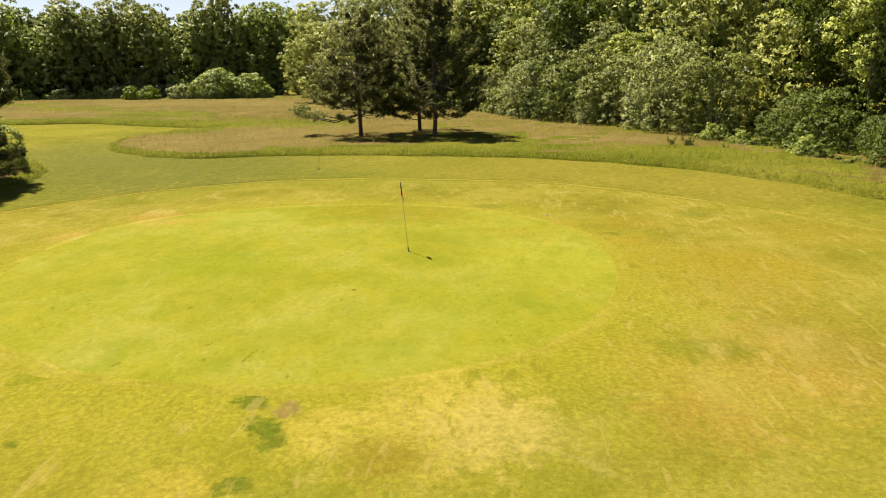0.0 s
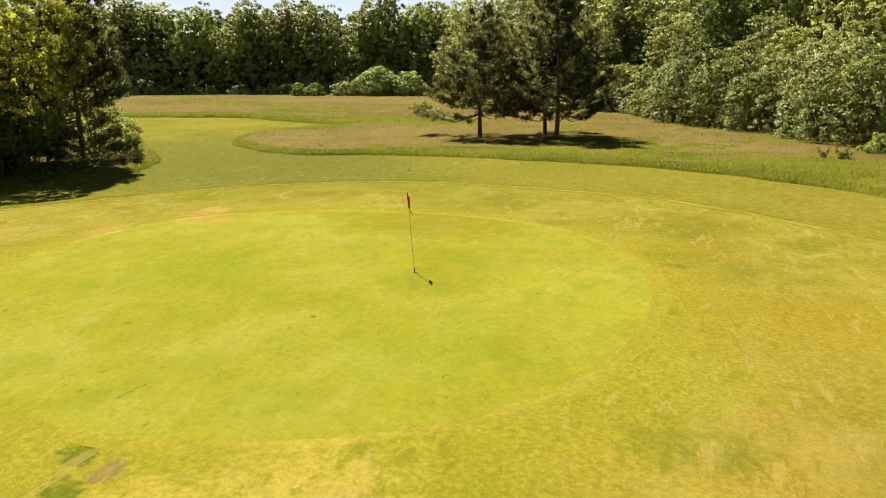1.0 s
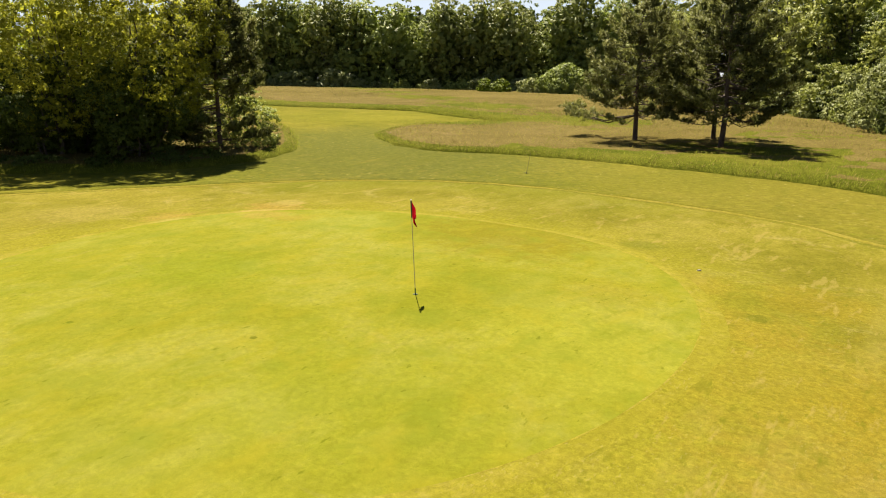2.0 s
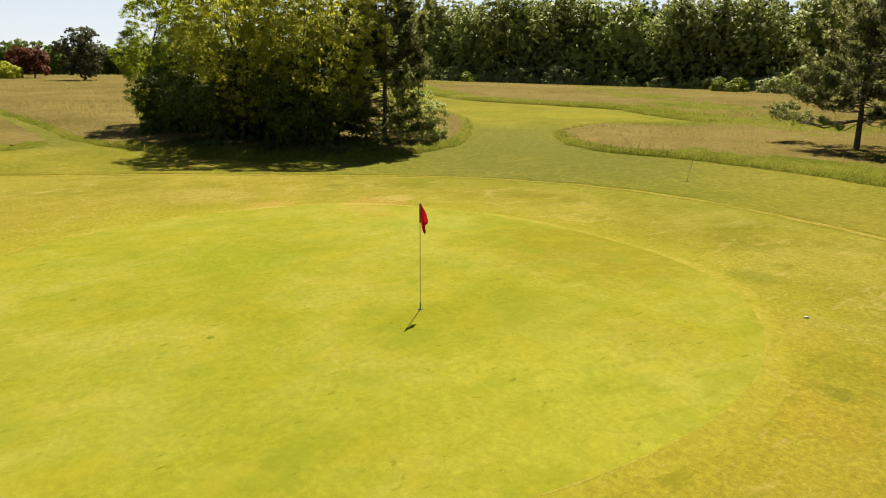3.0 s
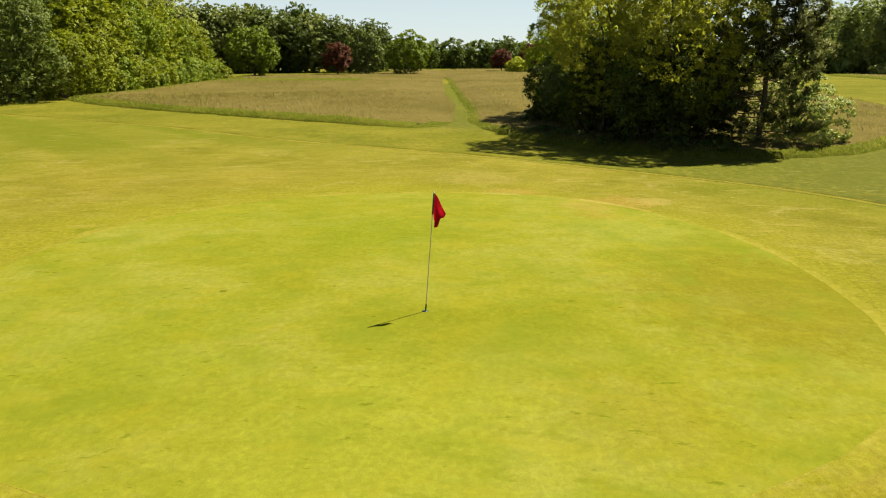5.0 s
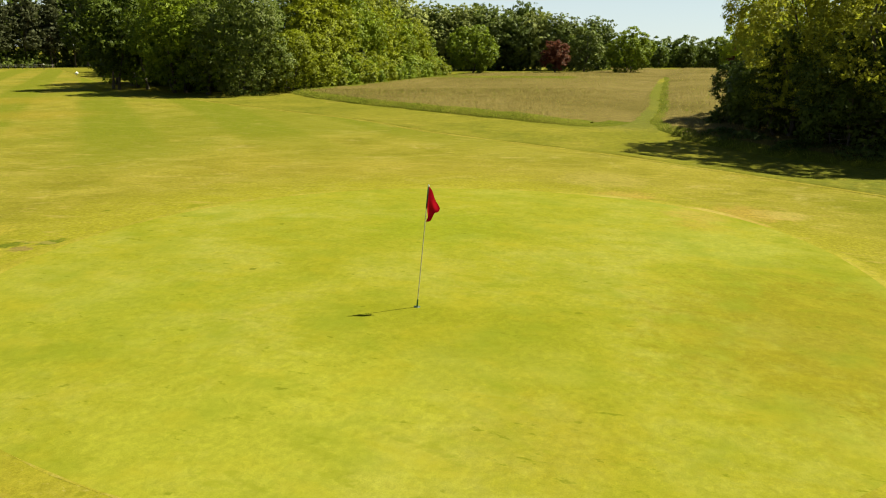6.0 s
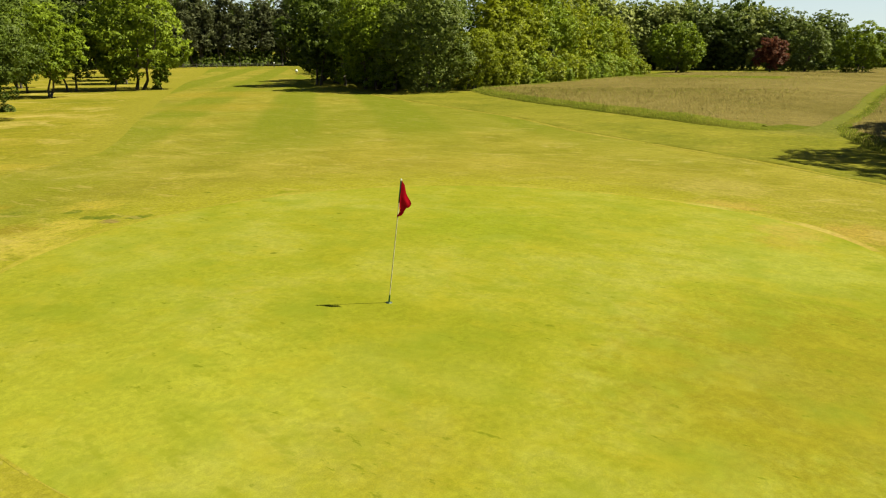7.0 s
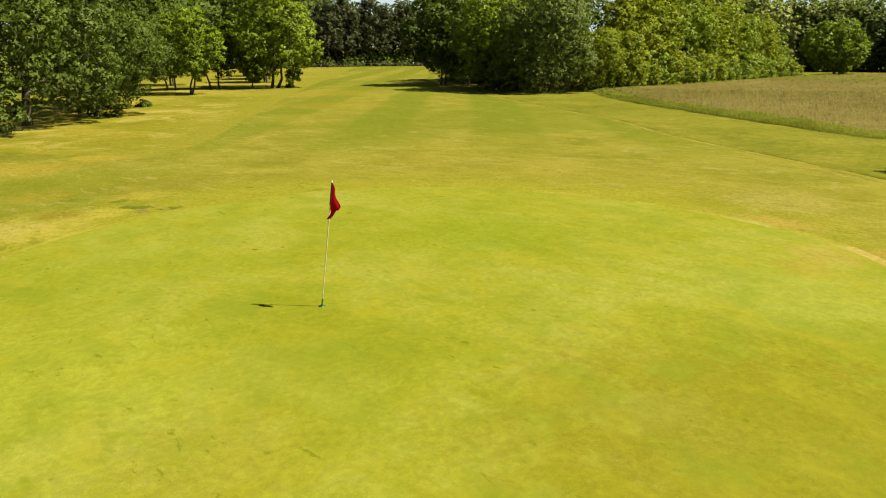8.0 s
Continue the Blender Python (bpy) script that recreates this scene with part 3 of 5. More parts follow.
wob = np.array([noise.noise((i * 0.31, 0, 0)) for i in range(420)]) * 0.18
nw = nw + wob[:, None]
fw = nw[:, None] * (1 - s) + se[:, None] * s
lift = np.full(fw.shape[:2], 0.012)
lift[:, 0] = lift[:, -1] = -0.01
fw = np.dstack([fw, rise(fw[..., 0], fw[..., 1]) + lift])
fairway = tagged(new("fairway", sheet(fw, APRON, "fairway")), "closely mown yellowish fairway and apron with dry patches", "grass", kind="structure")

# the longer grass stands a hand's breadth of stubble above the apron along its north and west edge
step_w, step_h = np.array([-0.03, 0.0, 0.06, 0.6, 1.8]), np.array([-0.012, 0.014, 0.045, 0.038, -0.012])
along_nw = unit_rows(np.gradient(nw, axis=0))
out_nw = np.stack([along_nw[:, 1], -along_nw[:, 0]], -1)
out_nw *= np.sign(np.sum(out_nw * (nw - se), axis=1, keepdims=True))
ragged = np.array([noise.noise((i * 1.7, 3.0, 0)) for i in range(420)]) * 0.06
st = nw[:, None] + out_nw[:, None] * (step_w[None, :, None] + ragged[:, None, None])
uneven = np.clip([0.7 + 1.1 * noise.noise((i * 0.23, 7.0, 0)) for i in range(420)], 0.1, 1.3)
st = np.dstack([st, rise(st[..., 0], st[..., 1]) + np.where(step_h > 0, step_h * uneven[:, None], step_h)])
lip = nw[:, None] + out_nw[:, None] * (np.array([-0.34, -0.2, -0.06, 0.02])[None, :, None] * (0.5 + 0.6 * uneven)[:, None, None] + ragged[:, None, None])
lip = np.dstack([lip, rise(lip[..., 0], lip[..., 1]) + np.array([0.008, 0.018, 0.018, 0.010]) - 0.012 * (uneven < 0.55)[:, None]])
tagged(new("apron_edge", sheet(lip, LIP, "apron_edge")), "pale dry scalped grass along the apron's edge", "grass", kind="structure")
tagged(new("rough_edge", sheet(st, SEMI, "rough_edge")), "low step of longer grass along the apron", "grass", kind="structure")

# the putting green
GREEN_MID = (-4.0, 19.3)
GREEN_R = [(0, 8.6), (20, 9.0), (40, 9.4), (62, 9.6), (85, 9.1), (110, 9.2), (140, 9.6), (165, 8.6), (185, 8.1), (205, 7.9), (230, 7.7), (245, 7.75), (265, 7.8), (280, 8.0), (295, 8.2), (315, 8.5), (340, 8.5), (360, 8.6)]
ang = np.linspace(0, 2 * math.pi, 241)
deg = np.array(GREEN_R, float)
rad = np.interp(np.degrees(ang), deg[:, 0], deg[:, 1])
for _ in range(60):
    rad[:-1] = (np.roll(rad[:-1], 1) + rad[:-1] * 2 + np.roll(rad[:-1], -1)) / 4
    rad[-1] = rad[0]


def around(r0, r1, n, lift, name, material):
    t = np.linspace(0, 1, n)[None, :]
    rr = rad[:, None] * 0 + (r0(rad)[:, None] * (1 - t) + r1(rad)[:, None] * t)
    x, y = GREEN_MID[0] + np.cos(ang)[:, None] * rr, GREEN_MID[1] + np.sin(ang)[:, None] * rr
    z = rise(x, y) + np.asarray(lift)
    me = sheet(np.stack([x, y, z], -1), material, name)
    me.attributes.new("fade", "FLOAT", "POINT").data.foreach_set("value", np.broadcast_to(t, x.shape).astype(np.float32).ravel())
    return new(name, me)


tagged(around(lambda r: r * 0.0004, lambda r: r, 40, 0.020, "putting_green", GREEN), "very short bright yellow-green putting green", "grass", kind="structure")

tagged(around(lambda r: r, lambda r: r + 0.75 + 0.35 * np.sin(ang * 5) * np.sin(ang * 3 + 1), 8, np.linspace(0.020, 0.004, 8), "collar", COLLAR), "slightly longer pale yellow grass round the green", "grass", kind="structure")

worn = np.clip(np.cos(ang - 0.5) * 1.3, 0, 1) * np.clip(0.4 + np.sin(ang * 23) * np.sin(ang * 11 + 1) + 0.5 * np.sin(ang * 5 + 2), 0.02, 1)
cut = around(lambda r: r - 0.015 * worn, lambda r: r + 0.025 * worn, 3, 0.0215, "cut_edge", CUT)
tagged(cut, "thin brownish edge cut round the green", "grass", kind="structure")

# rough grass under the trees on the far side of the fairway
out_side = smooth_line([(x + dx, y + dy) for (x, y), (dx, dy) in zip(EDGE_SE[8:], [(6, -14), (6, -14), (7, -15), (9, -15), (10, -16), (12, -18), (16, -20), (20, -24), (24, -28), (24, -30)])], 110)
in_side = smooth_line(EDGE_SE[8:], 110) + [-2.5, 2.5]
s = np.linspace(0, 1, 26)[None, :, None]
rough = in_side[:, None] * (1 - s) + out_side[:, None] * s
lift = np.full(rough.shape[:2], 0.018)
lift[:, 0] = lift[:, -1] = 0.0
lift[0] = lift[-1] = -0.02
rough = np.dstack([rough, rise(rough[..., 0], rough[..., 1]) + lift])
me = sheet(rough, DRY, "rough_south")
thin = np.clip(np.abs(np.linspace(-1, 1, 26)) ** 3, 0, 1)[None] * np.ones((110, 1))
me.attributes.new("fade", "FLOAT", "POINT").data.foreach_set("value", thin.astype(np.float32).ravel())
tagged(new("rough_south", me), "patchy dry rough grass under the trees", "grass", kind="structure")

# ---- tall meadow grass ----
NORTH = [(30, 19), (21.5, 25.6), (17.6, 30.2), (15.7, 34.6), (11.6, 40.5), (5.6, 44.6), (-1, 46.6), (-8.5, 47.5), (-14, 47.2), (-18.2, 46.3), (-20.6, 47), (-25, 50), (-27.6, 54), (-28.5, 59), (-27.5, 65),
         (-25, 70.5), (-29, 72.6), (-36.9, 76), (-43, 79.5), (-50, 78.3), (-62, 76), (-89, 86), (-130, 108.5), (-153, 117), (-205, 135), (-215, 160), (-145, 160), (-119, 180),
         (-67, 190), (-40, 190), (-4, 110), (6, 88), (14, 74), (22, 64), (24, 55), (28, 45), (36, 32)]
ISLET = [(-22.9, 34.4), (-23.0, 37.2), (-24.8, 41), (-30.6, 47.2), (-40.5, 54.8), (-50, 59), (-63, 62.6), (-90, 70), (-150, 92), (-205, 100), (-238, 80), (-238, 20.6), (-120, 21.2), (-77, 21.9), (-50, 22.6),
         (-38.5, 22.7), (-34.5, 23.6), (-28.5, 26), (-25.4, 28.6), (-23.6, 31.4)]
WEST = [(-39.0, 21.3), (-36.9, 19.9), (-40, 12.4), (-45.5, 4), (-53.8, -7.3), (-60, -14), (-64, -17.5), (-85, -18.5), (-106, -19.8), (-132, -21), (-150, -22), (-160, -6), (-185, 4), (-238, 4), (-238, 19.9), (-120, 20.4), (-77, 20.9), (-50, 21.6)]


def sward(x, y):
    """How much of its full height the tall grass reaches: it is trodden down beside the path and thin under the pines."""
    mid = np.interp(-x, [38, 60, 77, 120, 205], [22.0, 22.0, 21.4, 20.8, 20.3])
    beside = np.where(x < -36, np.clip(np.where(y > mid, 0.2 + (y - mid) / 5, (mid - y) / 6 - 0.15), 0.06, 1), 1.0)
    return beside * (1 - 0.5 * np.exp(-((x + 5) ** 2 + (y - 59) ** 2) / 110))


def closed_smooth(poly, n):
    p = np.array(poly + poly[:1], float)
    return smooth_line(p, n)[:-1]


def meadow(name, poly, seed, cell, label, tufts_near, tufts_far, high, green):
    """A stand of uncut grass: a matted lower layer and free blades above it. green(x, y, inside) is the share of green grass."""
    rng = np.random.default_rng(seed)
    out = closed_smooth(poly, 420)
    out = out + 0.12 * rng.normal(size=out.shape)
    lo, hi = out.min(axis=0) - 1, out.max(axis=0) + 1
    # the cut edge: a low bank round the outline
    tang = unit(np.roll(out, -1, axis=0) - np.roll(out, 1, axis=0))
    turn = 1.0 if np.sum(out[:, 0] * np.roll(out[:, 1], -1) - out[:, 1] * np.roll(out[:, 0], -1)) > 0 else -1.0
    inward = np.stack([-tang[:, 1], tang[:, 0]], -1) * turn
    rings = []
    for step, lift in ((-0.08, -0.08), (0.10, 0.22), (0.35, 0.45), (0.8, 0.66), (1.6, 0.8), (3.2, 0.6)):
        q = out + inward * (step + rng.uniform(-0.06, 0.06, (len(out), 1)) * (step > 0))
        rings.append(np.c_[q, rise(q[:, 0], q[:, 1]) + lift * high * (sward(q[:, 0], q[:, 1]) if lift > 0 else 1) * rng.uniform(0.9, 1.1, len(out))])
    m = len(out)
    j = np.arange(m)
    bank_v = np.concatenate(rings)
    bank_f = np.concatenate([np.stack([r * m + j, r * m + (j + 1) % m, (r + 1) * m + (j + 1) % m, (r + 1) * m + j], -1) for r in range(5)])
    x, y = np.meshgrid(np.arange(lo[0], hi[0], cell), np.arange(lo[1], hi[1], cell), indexing="ij")
    x, y = x + rng.uniform(-0.3, 0.3, x.shape) * cell, y + rng.uniform(-0.3, 0.3, x.shape) * cell
    d = inside_by(out, x, y)
    pts = np.stack([x, y, rise(x, y) + high * np.interp(d, [1.4, 2.6], [0.4, 0.83]) * sward(x, y) * rng.uniform(0.94, 1.06, x.shape)], -1)
    i = np.arange(x.size).reshape(x.shape)
    f = np.stack([i[:-1, :-1], i[1:, :-1], i[1:, 1:], i[:-1, 1:]], -1).reshape(-1, 4)
    f = f[(d.ravel()[f] > 0.45).all(axis=1)]
    v, f = joined([(bank_v, bank_f), (pts.reshape(-1, 3), f)])
    me = mesh_of(name, v, f, [THATCH, THATCH_GREEN], True)
    deep = np.r_[np.repeat([0.0, 0.1, 0.35, 0.8, 1.6, 3.2], m), d.ravel()]
    me.polygons.foreach_set("material_index", (rng.uniform(0.42, 0.58, len(f)) < green(v[f[:, 0], 0], v[f[:, 0], 1], deep[f[:, 0]])).astype(np.int32))
    base = tagged(new(name, me), label, "meadow", kind="structure")
    # free blades, thickest towards the green and along the cut edge
    parts = []
    for n, near in ((tufts_near, True), (tufts_far, False)):
        px, py = rng.uniform(lo[0], hi[0], n * 5), rng.uniform(lo[1], hi[1], n * 5)
        dist = np.hypot(px + 4, py - 20)
        ok = (inside_by(out, px, py) > 0.02) & ((dist < 72) if near else (dist >= 55))
        parts.append(np.stack([px, py], -1)[ok][:n])
    k = rng.integers(0, len(out), tufts_near)
    edge = out[k] + (out[(k + 1) % len(out)] - out[k]) * rng.random((tufts_near, 1)) + rng.normal(scale=0.4, size=(tufts_near, 2))
    edge = edge[(inside_by(out, edge[:, 0], edge[:, 1]) > -0.05) & (np.hypot(edge[:, 0] + 4, edge[:, 1] - 20) < 75)]
    p = np.concatenate(parts + [edge])
    dd = inside_by(out, p[:, 0], p[:, 1])
    dist = np.hypot(p[:, 0] + 4, p[:, 1] - 20)
    blades = 4
    q = np.repeat(p, blades, axis=0) + rng.normal(scale=0.14, size=(len(p) * blades, 2))
    far = np.repeat(dist, blades)
    e = np.repeat(np.clip(0.45 + dd / 1.8, 0.45, 1), blades)
    n = len(q)
    h = high * e * sward(q[:, 0], q[:, 1]) * rng.uniform(0.72, 1.1, n) * np.where(rng.random(n) < 0.08, 1.35, 1.0)
    w = np.clip(far / 7500, 0.005, 0.016) * rng.uniform(0.7, 1.5, n)
    a = rng.uniform(0, 2 * math.pi, n)
    lean = rng.normal(scale=0.3, size=(n, 2)) * h[:, None] + np.array([0.05, -0.04])
    z = rise(q[:, 0], q[:, 1])
    side = np.stack([np.cos(a), np.sin(a)], -1) * w[:, None]
    verts = np.stack([np.c_[q - side * 0.6, z], np.c_[q + lean + side, z + h], np.c_[q + lean * 1.1 - side, z + h * 1.05]], 1).reshape(-1, 3)
    me = mesh_of(name + "_blades", verts, np.arange(3 * n).reshape(n, 3), [TALL, TALL_GREEN], normals=np.repeat(unit(np.c_[rng.normal(scale=0.35, size=(n, 2)), np.ones(n)]), 3, axis=0))
    share = green(q[:, 0], q[:, 1], np.repeat(dd, blades))
    me.polygons.foreach_set("material_index", (rng.random(n) < share).astype(np.int32))
    tagged(new("tall_grass", me), label, "grass", kind="stuff")
    return base


def patchy(x, y, scale, seed):
    """Slow changes from 0 to 1 over the plan."""
    return 0.5 + 0.25 * (np.sin(x / scale + seed) * np.cos(y / scale * 1.3 + 2 * seed) + np.sin((x + y) / scale * 0.7 + 3 * seed))


def green_north(x, y, d):
    east = np.clip((x + 22) / 16, 0, 1) * np.clip((100 - y) / 30, 0, 1) * (0.42 + 0.5 * patchy(x, y, 4.0, 0.7)) * np.clip(1.35 - d / 10, 0.6, 1.2)
    band = np.clip(1.4 - d / 4.5, 0, 1) * (y > 60)
    return np.clip(np.maximum.reduce([1.1 - d / 0.9, east, band, 0.62 * patchy(x, y, 7, 1.0)]), 0.06, 0.96)


def green_islet(x, y, d):
    return np.clip(np.maximum(1.1 - d / 0.9, 0.4 * patchy(x, y, 5, 2.0)), 0.06, 0.95)


def green_west(x, y, d):
    strip = np.exp(-((x + 118) / 7) ** 2) * (y < 6)
    path = np.clip((abs(y - 21.3) - 2.0) / 3.0, 0.25, 1) + (x > -41)
    return np.clip(np.maximum.reduce([(1.3 - d / 2.0) * np.minimum(path, 1), strip, 0.42 * patchy(x, y, 11, 0.4)]), 0.05, 0.96)


meadow("meadow_north", NORTH, 3, 1.2, "uncut meadow grass with brownish seed heads", 50000, 12000, 0.52, green_north)
meadow("meadow_islet", ISLET, 4, 1.2, "uncut meadow grass round a clump of trees", 14000, 6000, 0.55, green_islet)
meadow("meadow_west", WEST, 5, 1.2, "uncut meadow grass with pinkish-brown seed heads", 26000, 9000, 0.45, green_west)

# ---- trees ----


def broadleaf(seed, height, low, radius, girth, lobes, clumps, per, spray, size, leaf, stems=1, tip=0.85, core=60, puff=0.6, lump=1.0, coarse=0.18):
    rng = np.random.default_rng(seed)
    c, r = crown_lobes(rng, lobes, height, low, radius, tip=tip, lump=lump)
    tv, tf = trunk_and_limbs(rng, height, low, radius, girth, c, stems)
    cv, cf, cn = foliage(rng, c, r, clumps, per, spray, size, core=core, puff=puff, coarse=coarse)
    return [("trunk", mesh_of("trunk", tv, tf, BARK, True)), ("crown", mesh_of("crown", cv, cf, leaf, normals=cn))]


def shrub(seed, height, radius, lobes, clumps, per, spray, size, leaf, core=24):
    """A bush whose leaves reach the ground."""
    rng = np.random.default_rng(seed)
    a = np.arange(lobes) * 2.4 + rng.uniform(-0.4, 0.4, lobes)
    rr = radius * np.sqrt(np.linspace(0.02, 0.72, lobes))
    r = rng.uniform(0.28, 0.42, lobes) * radius
    top = height * (1 - 0.62 * (rr / radius) ** 2) * rng.uniform(0.8, 1.05, lobes)
    z = np.maximum(top - r, r * 0.6)
    c = np.stack([np.cos(a) * rr, np.sin(a) * rr, z], -1)
    c = np.r_[c, np.c_[c[:, :2] * 0.98, z * 0.5], np.c_[c[:, :2] * 0.95, np.full(lobes, radius * 0.2)]]
    r = np.r_[r, r, r]
    cv, cf, cn = foliage(rng, c, r, clumps, per, spray, size, core=core)
    stems = joined([tube([(0, 0, -0.1), (ci[0] * 0.4, ci[1] * 0.4, ci[2] * 0.5), tuple(ci)], [0.06, 0.045, 0.02], 5) for ci in c[:lobes:2]])
    return [("stem", mesh_of("stem", *stems, BARK, True)), ("foliage", mesh_of("foliage", cv, cf, leaf, normals=cn))]


def pine(seed, height, low, radius, girth, needles=9, broad=0.55, low_limb=None):
    """A two-needled pine: straight trunk, tiers of limbs with twigs that end in upturned brushes.
    low_limb: the way, in degrees, of one long limb below the rest."""
    rng = np.random.default_rng(seed)
    n = 9
    z = np.linspace(-0.15, height * 0.97, n)
    w = rng.normal(scale=0.04, size=(n, 2)).cumsum(axis=0)
    w[0] = 0
    rad_t = girth * np.linspace(1, 0.12, n)
    pieces = [tube(np.c_[w, z], rad_t, 9)]
    tufts, ways = [], []

    def limb(level, a, L, t, rise_end):
        out = np.array([math.cos(a), math.sin(a), 0])
        side = np.array([math.sin(a), -math.cos(a), 0])
        x0 = np.array([np.interp(level, z, w[:, 0]), np.interp(level, z, w[:, 1]), level])
        dip = rng.uniform(-0.2, 0.02) * L * (1 - t)
        sway = side * rng.uniform(-0.12, 0.12) * L
        p = np.array([x0, x0 + out * L * 0.4 + sway + [0, 0, dip], x0 + out * L * 0.75 + sway + [0, 0, dip * 0.8 + rise_end * 0.4], x0 + out * L + [0, 0, dip * 0.5 + rise_end]])
        g0 = 0.012 + 0.010 * L
        pieces.append(tube(p, [g0, g0 * 0.7, g0 * 0.45, g0 * 0.2], 5))
        for _ in range(int(4 + 5.0 * L)):
            s = rng.uniform(0.16 + 0.2 * (1 - t), 1.0) ** 0.8
            q = np.array([np.interp(s * 3, range(4), p[:, i]) for i in range(3)])
            fan = rng.choice([-1, 1]) * rng.uniform(0.1, 0.5) * L * (1.2 - s)
            tip = q + side * fan + out * abs(fan) * 0.6 + [0, 0, rng.uniform(0.0, 0.3)]
            for k in range(4):
                tufts.append(q + (tip - q) * (0.4 + 0.2 * k) + rng.normal(scale=0.06, size=3))
                ways.append(unit(unit(tip - q) * 0.6 + out * 0.25 + np.array([0, 0, 0.75])))

    level = low
    while level < height * 0.98:
        t = (level - low) / (height - low)
        reach = radius * (1 - t) ** broad * (0.7 + 0.3 * min(1, t * 5)) + 0.3
        for b in range(rng.integers(4, 7)):
            L = reach * rng.uniform(0.55, 1.15)
            limb(level + rng.uniform(-0.2, 0.2), rng.uniform(0, 2 * math.pi), L, t, rng.uniform(0.08, 0.25) * L + 0.35 * t * L)
        level += rng.uniform(0.38, 0.6)
    if low_limb is not None:
        for turn in (-8, 3, 14):
            limb(low + 0.1, radians(low_limb + turn), radius * 1.25, 0.0, 0.18 * radius)
    tufts, ways = np.array(tufts), np.array(ways)
    kx = np.repeat(np.arange(len(tufts)), needles)
    way = unit(ways[kx] + 0.75 * rng.normal(size=(len(kx), 3)))
    ln = rng.uniform(0.13, 0.27, (len(kx), 1))
    foot = tufts[kx] + 0.05 * rng.normal(size=(len(kx), 3))
    sidev = unit(np.cross(way, rng.normal(size=way.shape))) * rng.uniform(0.022, 0.04, (len(kx), 1))
    q = np.stack([foot - sidev, foot + sidev, foot + way * ln], 1).reshape(-1, 3)
    far = unit(np.c_[tufts[:, :2], 0.5 * (tufts[:, 2] - 0.45 * height)])[kx]
    tv, tf = joined(pieces)
    return [("trunk", mesh_of("trunk", tv, tf, PINE_BARK, True)),
            ("crown", mesh_of("crown", q, np.arange(len(q)).reshape(-1, 3), NEEDLES, normals=np.repeat(unit(0.55 * way + 0.6 * far), 3, axis=0)))]


R = random.Random(11)

# three pines on the meadow
PINES = "pines on the meadow"
place("pine_tree", pine(21, 9.7, 1.9, 4.2, 0.19, low_limb=172), -9.0, 59.4, 0.0, 1.0, "dark green pine with a bare lower trunk in tall grass", "tree", PINES)
place("pine_tree", pine(22, 11.4, 2.0, 4.4, 0.2), -2.9, 58.4, 2.0, 1.0, "dark green pine with a bare lower trunk in tall grass", "tree", PINES)
place("pine_tree", pine(23, 11.0, 2.2, 4.0, 0.18), -4.5, 63.5, 3.0, 1.0, "dark green pine standing behind another in tall grass", "tree", PINES)

# the clump of trees on its islet of tall grass
CLUMP = "trees of the clump"
place("maple_tree", broadleaf(31, 10.6, 0.3, 3.3, 0.22, 28, 1500, 32, 0.36, 0.1, CLUMP_LEAF, 2, tip=0.35, core=26), -43.1, 29.7, 0.3, 1.0, "dark green broadleaf tree with low branches over tall grass", "tree", CLUMP)
place("hornbeam_tree", broadleaf(32, 10.4, 2.4, 4.7, 0.2, 34, 1700, 36, 0.34, 0.095, GOLD_LEAF, 4, core=26), -31.0, 30.2, 1.3, 1.0, "yellowish-green tree with several stems", "tree", CLUMP)
place("hornbeam_tree", broadleaf(33, 10.2, 2.6, 4.5, 0.2, 32, 1600, 36, 0.34, 0.095, GOLD_LEAF, 3, core=26), -27.6, 33.2, 2.1, 1.0, "yellowish-green tree with several stems", "tree", CLUMP)
place("maple_tree", broadleaf(34, 7.6, 0.5, 3.4, 0.2, 26, 700, 22, 0.45, 0.17, OAK, 1, core=26), -34.0, 34.6, 4.1, 1.0, "dark green broadleaf tree in the middle of the clump", "tree", CLUMP)
place("pine_tree", pine(35, 11.2, 1.0, 3.2, 0.16, needles=12, broad=0.5), -26.6, 36.9, 2.0, 1.0, "slender dark pine at the end of the clump", "tree", CLUMP)
place("willow_shrub", shrub(36, 5.2, 2.5, 12, 700, 26, 0.3, 0.11, WOOD_LEAF), -27.5, 38.8, 0.0, 0.92, "yellow-green bushy willow beside the clump", "shrub", CLUMP)
place("maple_tree", broadleaf(39, 11.4, 0.4, 4.3, 0.2, 28, 1400, 32, 0.36, 0.1, CLUMP_LEAF, 2, core=26), -38.4, 31.4, 2.7, 1.0, "dark green broadleaf tree with low branches over tall grass", "tree", CLUMP)
place("maple_tree", broadleaf(49, 5.2, 0.3, 2.7, 0.16, 22, 800, 24, 0.36, 0.13, OAK, 2, tip=0.6, core=26), -39.2, 29.0, 1.2, 1.0, "low dark broadleaf tree at the edge of the clump", "tree", CLUMP)
under = [shrub(37, 1.3, 1.7, 8, 220, 16, 0.25, 0.14, OAK), shrub(38, 1.5, 1.8, 8, 240, 16, 0.28, 0.14, MAPLE_LEAF)]
for i, (x, y) in enumerate([(-31.4, 26.8), (-29.2, 27.6), (-26.6, 29.6), (-25.0, 32.0), (-24.9, 34.2)]):
    place("undergrowth_shrub", under[i % 2], x, y, R.uniform(0, 6), R.uniform(0.5, 0.75), "low dark bush under the clump of trees", "shrub", "undergrowth of the clump")


